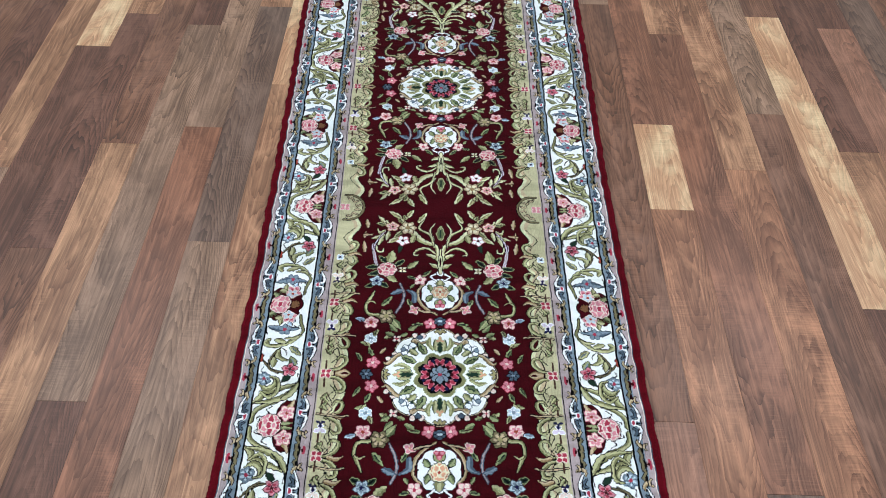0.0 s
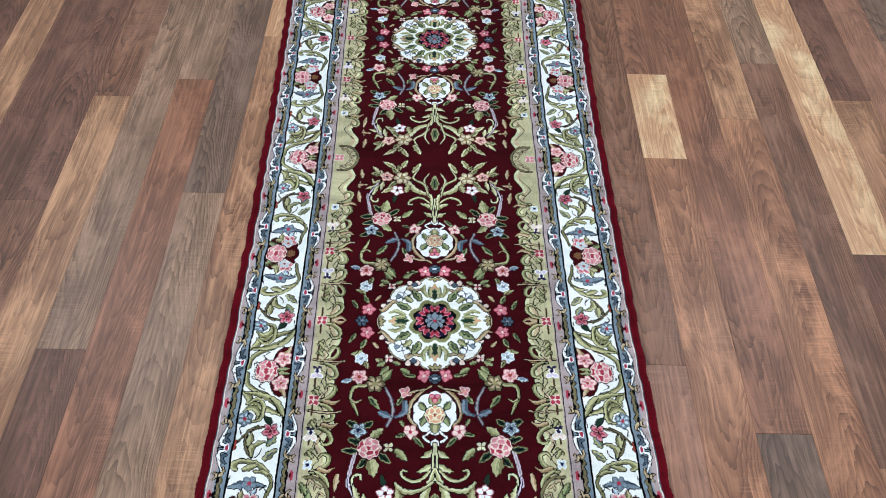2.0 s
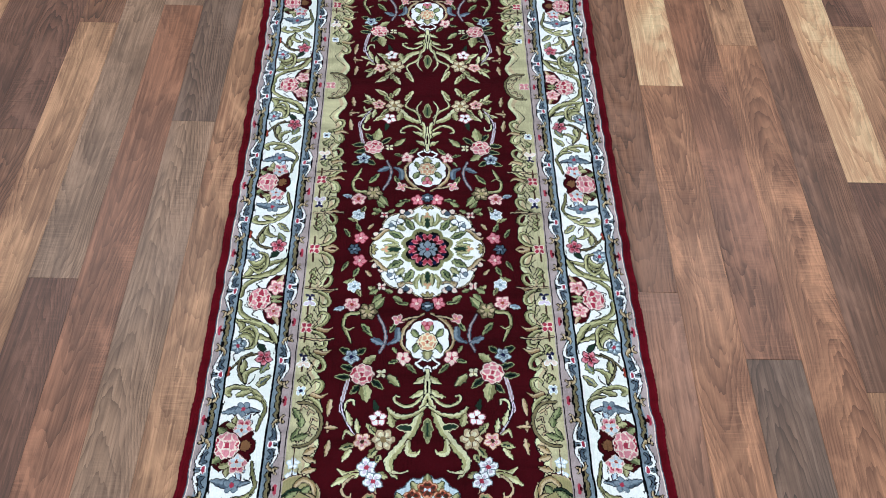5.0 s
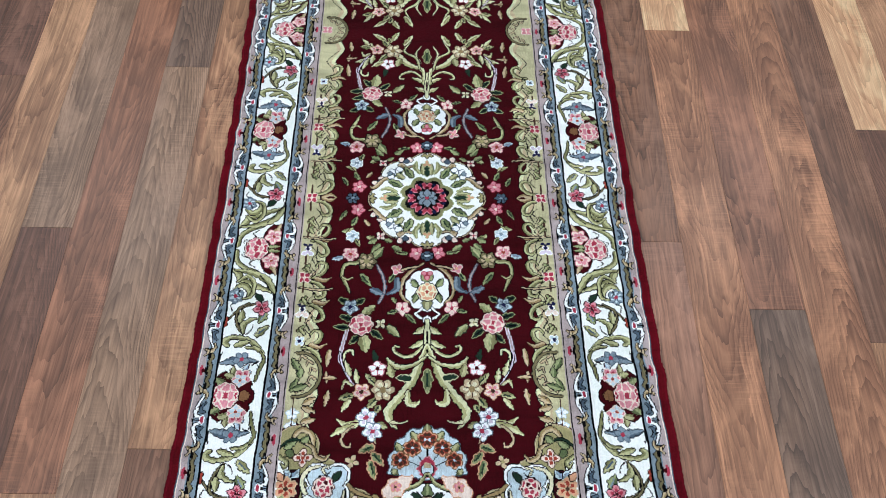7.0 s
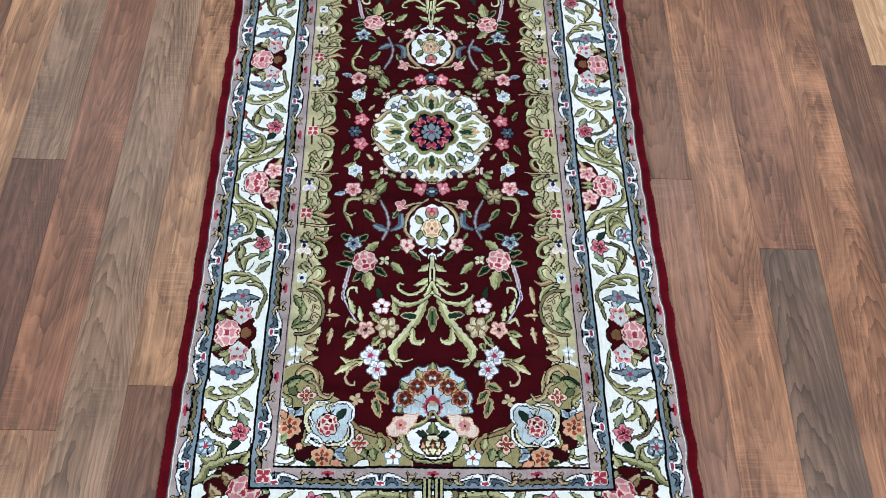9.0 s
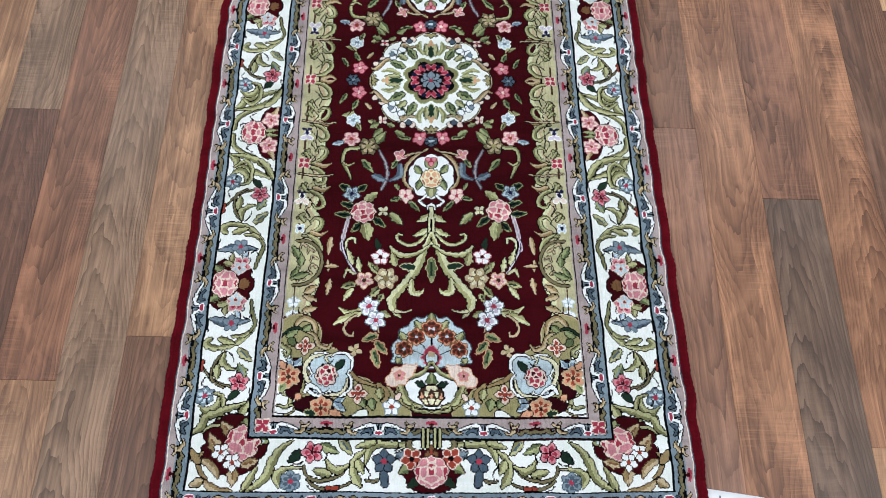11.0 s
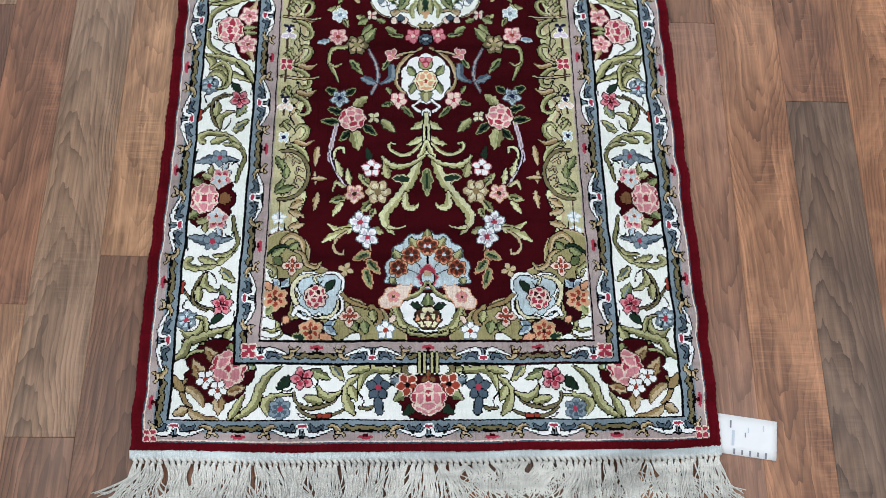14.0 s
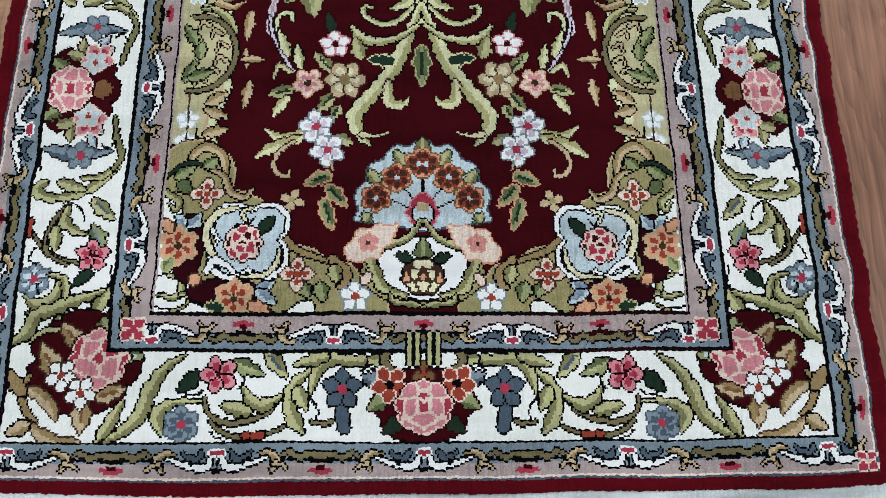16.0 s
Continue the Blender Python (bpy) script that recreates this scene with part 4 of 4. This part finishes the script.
# ---- floor ----
def wood(name, base, other, streak):
    """Printed laminate: contour figure, fine pores, slow shifts between two tones; each board starts elsewhere in the grain."""
    n = Nodes(name)
    co = n.add("ShaderNodeTexCoord").outputs["Object"]
    rnd = n.add("ShaderNodeObjectInfo").outputs["Random"]
    off = n.add("ShaderNodeCombineXYZ", {0: n.remap(rnd, 0, 1, 0, 37), 1: n.remap(rnd, 0, 1, 0, 91), 2: n.remap(rnd, 0, 1, 0, 53)}).outputs[0]

    def tex(scale, detail, rough_=0.5, warp=0.0):
        v = n.add("ShaderNodeVectorMath", {0: n.add("ShaderNodeMapping", {"Vector": co, "Scale": scale}).outputs[0], 1: off}, operation="ADD").outputs[0]
        return n.add("ShaderNodeTexNoise", {"Vector": v, "Scale": 1.0, "Detail": detail, "Roughness": rough_, "Distortion": warp}).outputs["Fac"]

    def math_(op, a, b=0.0):
        return n.add("ShaderNodeMath", {0: a, 1: b}, operation=op).outputs[0]

    light = tuple(min(1, v * 1.7 + 0.01) for v in base[:3]) + (1,)
    deep = tuple(v * 0.5 for v in streak[:3]) + (1,)
    slow = tex((6, 2.2, 1), 2.0)
    # flat-sawn figure: nested arches whose apex and lean differ from board to board
    axes = n.add("ShaderNodeSeparateXYZ", {0: co})
    r2 = math_("FRACT", math_("MULTIPLY", rnd, 17.3))
    r3 = math_("FRACT", math_("MULTIPLY", rnd, 41.7))
    drift = n.remap(tex((2.2, 2.6, 1), 1.0), 0.3, 0.7, -0.022, 0.022)
    across = math_("ADD", math_("SUBTRACT", axes.outputs[0], n.remap(r2, 0, 1, -0.03, 0.03)), drift)
    flip = math_("SUBTRACT", math_("MULTIPLY", math_("GREATER_THAN", r3, 0.5), 2.0), 1.0)
    arch = math_("ADD", math_("MULTIPLY", math_("MULTIPLY", axes.outputs[1], flip), n.remap(r3, 0, 1, 9.0, 20.0)), math_("MULTIPLY", math_("MULTIPLY", across, across), 1900.0))
    arch = math_("ADD", arch, n.remap(tex((24, 5, 1), 3.0, 0.6), 0.25, 0.75, -1.1, 1.1))
    ring = math_("POWER", math_("FRACT", arch), 2.2)
    show = n.remap(tex((9, 2.2, 1), 2.0), 0.36, 0.62, 0.3, 0.95)
    pores = tex((650, 16, 1), 2.0, 0.6)
    streaks = tex((150, 3.2, 1), 4.0, 0.65)
    c = n.mix(base, other, n.remap(slow, 0.36, 0.64, 0.0, 1.0))
    c = n.mix(c, streak, n.remap(streaks, 0.42, 0.7, 0.0, 0.75))
    c = n.mix(c, light, n.remap(streaks, 0.3, 0.46, 0.45, 0.0))
    c = n.mix(c, tuple(v * 0.8 for v in streak[:3]) + (1,), math_("MULTIPLY", ring, show))
    blotch = tex((13, 5.5, 1), 4.0, 0.6, 0.6)
    c = n.mix(c, light, n.remap(blotch, 0.5, 0.7, 0.0, 0.55))
    c = n.mix(c, streak, n.remap(blotch, 0.3, 0.47, 0.5, 0.0))
    c = n.mix(c, deep, n.remap(pores, 0.56, 0.8, 0.0, 0.5))
    # rippled cross figure in patches
    saw = tex((22, 300, 1), 2.0, 0.6, 0.4)
    patch = tex((12, 4, 1), 2.0)
    c = n.mix(c, light, math_("MULTIPLY", n.remap(saw, 0.5, 0.7, 0.0, 0.24), n.remap(patch, 0.5, 0.64, 0.0, 1.0)))
    c = n.mix(c, streak, math_("MULTIPLY", n.remap(saw, 0.3, 0.48, 0.24, 0.0), n.remap(patch, 0.5, 0.64, 0.0, 1.0)))
    bump = n.add("ShaderNodeBump", {"Height": pores, "Strength": 0.12, "Distance": 0.0006})
    n.set(Base_Color=c, Roughness=n.remap(slow, 0.3, 0.7, 0.36, 0.46), Normal=bump.outputs[0])
    n.main.inputs["Specular IOR Level"].default_value = 0.3
    return n.mat


TONES = {
    "b": (srgb(126, 93, 75), srgb(142, 100, 76), srgb(78, 55, 44)),        # brown
    "d": (srgb(112, 80, 65), srgb(126, 88, 70), srgb(70, 49, 40)),          # dark brown
    "r": (srgb(150, 104, 80), srgb(134, 96, 76), srgb(92, 62, 48)),        # reddish
    "t": (srgb(178, 137, 105), srgb(156, 112, 86), srgb(106, 75, 57)),     # tan
    "c": (srgb(224, 184, 146), srgb(208, 160, 122), srgb(172, 128, 96)),   # cream
    "o": (srgb(148, 119, 98), srgb(166, 132, 106), srgb(90, 68, 54)),      # grey olive
    "g": (srgb(118, 96, 82), srgb(132, 104, 86), srgb(78, 61, 52)),         # dark grey
    "u": (srgb(176, 128, 97), srgb(152, 107, 82), srgb(112, 77, 59)),      # light reddish
    "p": (srgb(154, 113, 92), srgb(164, 117, 92), srgb(102, 73, 59)),     # pinkish
}


def richer(c, sat=1.08, gain=0.98):
    grey = (c[0] + c[1] + c[2]) / 3
    return tuple(max(0.003, (grey + (v - grey) * sat) * gain) for v in c[:3]) + (1,)


WOODS = {k: wood("laminate_" + k, *(richer(c) for c in v)) for k, v in TONES.items()}
GROOVE = Nodes("groove")
GROOVE.set(Base_Color=srgb(60, 42, 34), Roughness=0.8)
bm = bmesh.new()
block(bm, -2.9, 2.9, -1.8, 4.6, -0.12, -0.0102)
floor = tagged(part("floor", bm, GROOVE.mat), "mixed brown wood-look laminate strip floor", "floor", kind="structure")
SKEW = 0.018
fl = random.Random(5)
TONE_RUN = "bdrtbogpbrdbptgb"


def board(x0, x1, y0, y1, tone):
    xm, ym = (x0 + x1) / 2, (y0 + y1) / 2
    hw, hl, ch = (x1 - x0) / 2 - 0.0001, (y1 - y0) / 2 - 0.0001, 0.0003
    bm = bmesh.new()
    ring = [[bm.verts.new((sx * (hw - c), sy * (hl - c), z)) for sx, sy in ((-1, -1), (1, -1), (1, 1), (-1, 1))] for c, z in ((0, -0.0105), (0, -ch), (ch, 0))]
    for r0, r1 in zip(ring, ring[1:]):
        for k in range(4):
            bm.faces.new((r0[k], r0[(k + 1) % 4], r1[(k + 1) % 4], r1[k]))
    bm.faces.new(ring[2])
    ob = part("floor_board", bm, WOODS[tone], floor)
    ob.matrix_local = pose(xm + SKEW * (ym - 1.0), ym, 0, 0, 0, -math.degrees(SKEW))


def strip(x0, x1, joints):
    """joints: (where a board begins, its tone), from near to far; the rest of the strip is filled at random."""
    marks = list(joints)
    y = marks[0][0]
    while y > -1.6:
        y -= fl.uniform(0.6, 1.15)
        marks.insert(0, (max(y, -1.75), fl.choice(TONE_RUN)))
    y = marks[-1][0] + 1.0
    while y < 4.3:
        marks.append((y, fl.choice(TONE_RUN)))
        y += fl.uniform(0.7, 1.2)
    for (a, tone), (b, _) in zip(marks, marks[1:] + [(4.55, "b")]):
        board(x0, x1, a, b, tone)


RIGHT = (((-0.6, "p"), (0.653, "b"), (2.05, "o")), ((-0.6, "u"), (1.199, "c"), (1.5, "r"), (2.3, "b")), ((-0.7, "g"), (0.514, "r"), (1.9, "t")), ((-0.4, "t"), (0.1, "u"), (1.336, "t"), (2.3, "o")),
         ((-0.3, "t"), (0.45, "b"), (1.549, "o"), (2.4, "b")), ((-0.2, "d"), (0.921, "c"), (2.0, "b")), ((0.3, "t"), (1.409, "d"), (2.2, "g")), ((0.9, "p"), (1.947, "d")), ((0.8, "o"), (1.65, "g")))
LEFT = (((-0.6, "b"), (0.268, "t"), (1.633, "c")), ((-0.7, "b"), (0.02, "o"), (1.077, "g"), (2.0, "t")), ((-0.5, "t"), (0.2, "r"), (1.457, "o"), (2.3, "b")), ((-0.3, "d"), (0.678, "o"), (1.9, "d")),
        ((-0.2, "d"), (0.45, "t"), (1.391, "b"), (2.3, "r")), ((0.3, "b"), (1.05, "d"), (1.95, "t")), ((0.5, "d"), (1.788, "c"), (2.4, "t")), ((0.6, "o"), (1.3, "t"), (2.2, "b")), ((0.7, "b"), (1.5, "d")))
for k in range(26):
    x = 0.462 + 0.0965 * (k - 1)
    strip(x, x + 0.0965, RIGHT[k] if k < len(RIGHT) else ((fl.uniform(-0.5, 0.5), fl.choice(TONE_RUN)),))
    x = -0.443 - 0.0905 * k
    strip(x, x + 0.0905, LEFT[k] if k < len(LEFT) else ((fl.uniform(-0.5, 0.5), fl.choice(TONE_RUN)),))
for k in range(8):
    w = (0.3655 + 0.3525) / 8
    strip(-0.3525 + w * k, -0.3525 + w * (k + 1), ((fl.uniform(-0.4, 0.2), fl.choice(TONE_RUN)),))


# ---- plain walls and ceiling that close the room ----
PLASTER = Nodes("white_plaster")
co = PLASTER.add("ShaderNodeTexCoord").outputs["Object"]
PLASTER.set(Base_Color=PLASTER.mix(srgb(228, 228, 224), srgb(214, 214, 210), PLASTER.add("ShaderNodeTexNoise", {"Vector": co, "Scale": 6.0, "Detail": 4.0}).outputs["Fac"]), Roughness=0.9)
for name, box_ in (("wall_west", (-2.95, -2.80, -1.85, 4.65, -0.12, 2.8)), ("wall_east", (2.80, 2.95, -1.85, 4.65, -0.12, 2.8)), ("wall_south", (-2.80, 2.80, -1.85, -1.70, -0.12, 2.8)),
                   ("wall_north", (-2.80, 2.80, 4.45, 4.65, -0.12, 2.8)), ("ceiling", (-2.95, 2.95, -1.85, 4.65, 2.8, 2.95))):
    bm = bmesh.new()
    block(bm, *box_)
    tagged(part(name, bm, PLASTER.mat), "plain white plaster " + name.split("_")[0], name.split("_")[0], kind="structure")
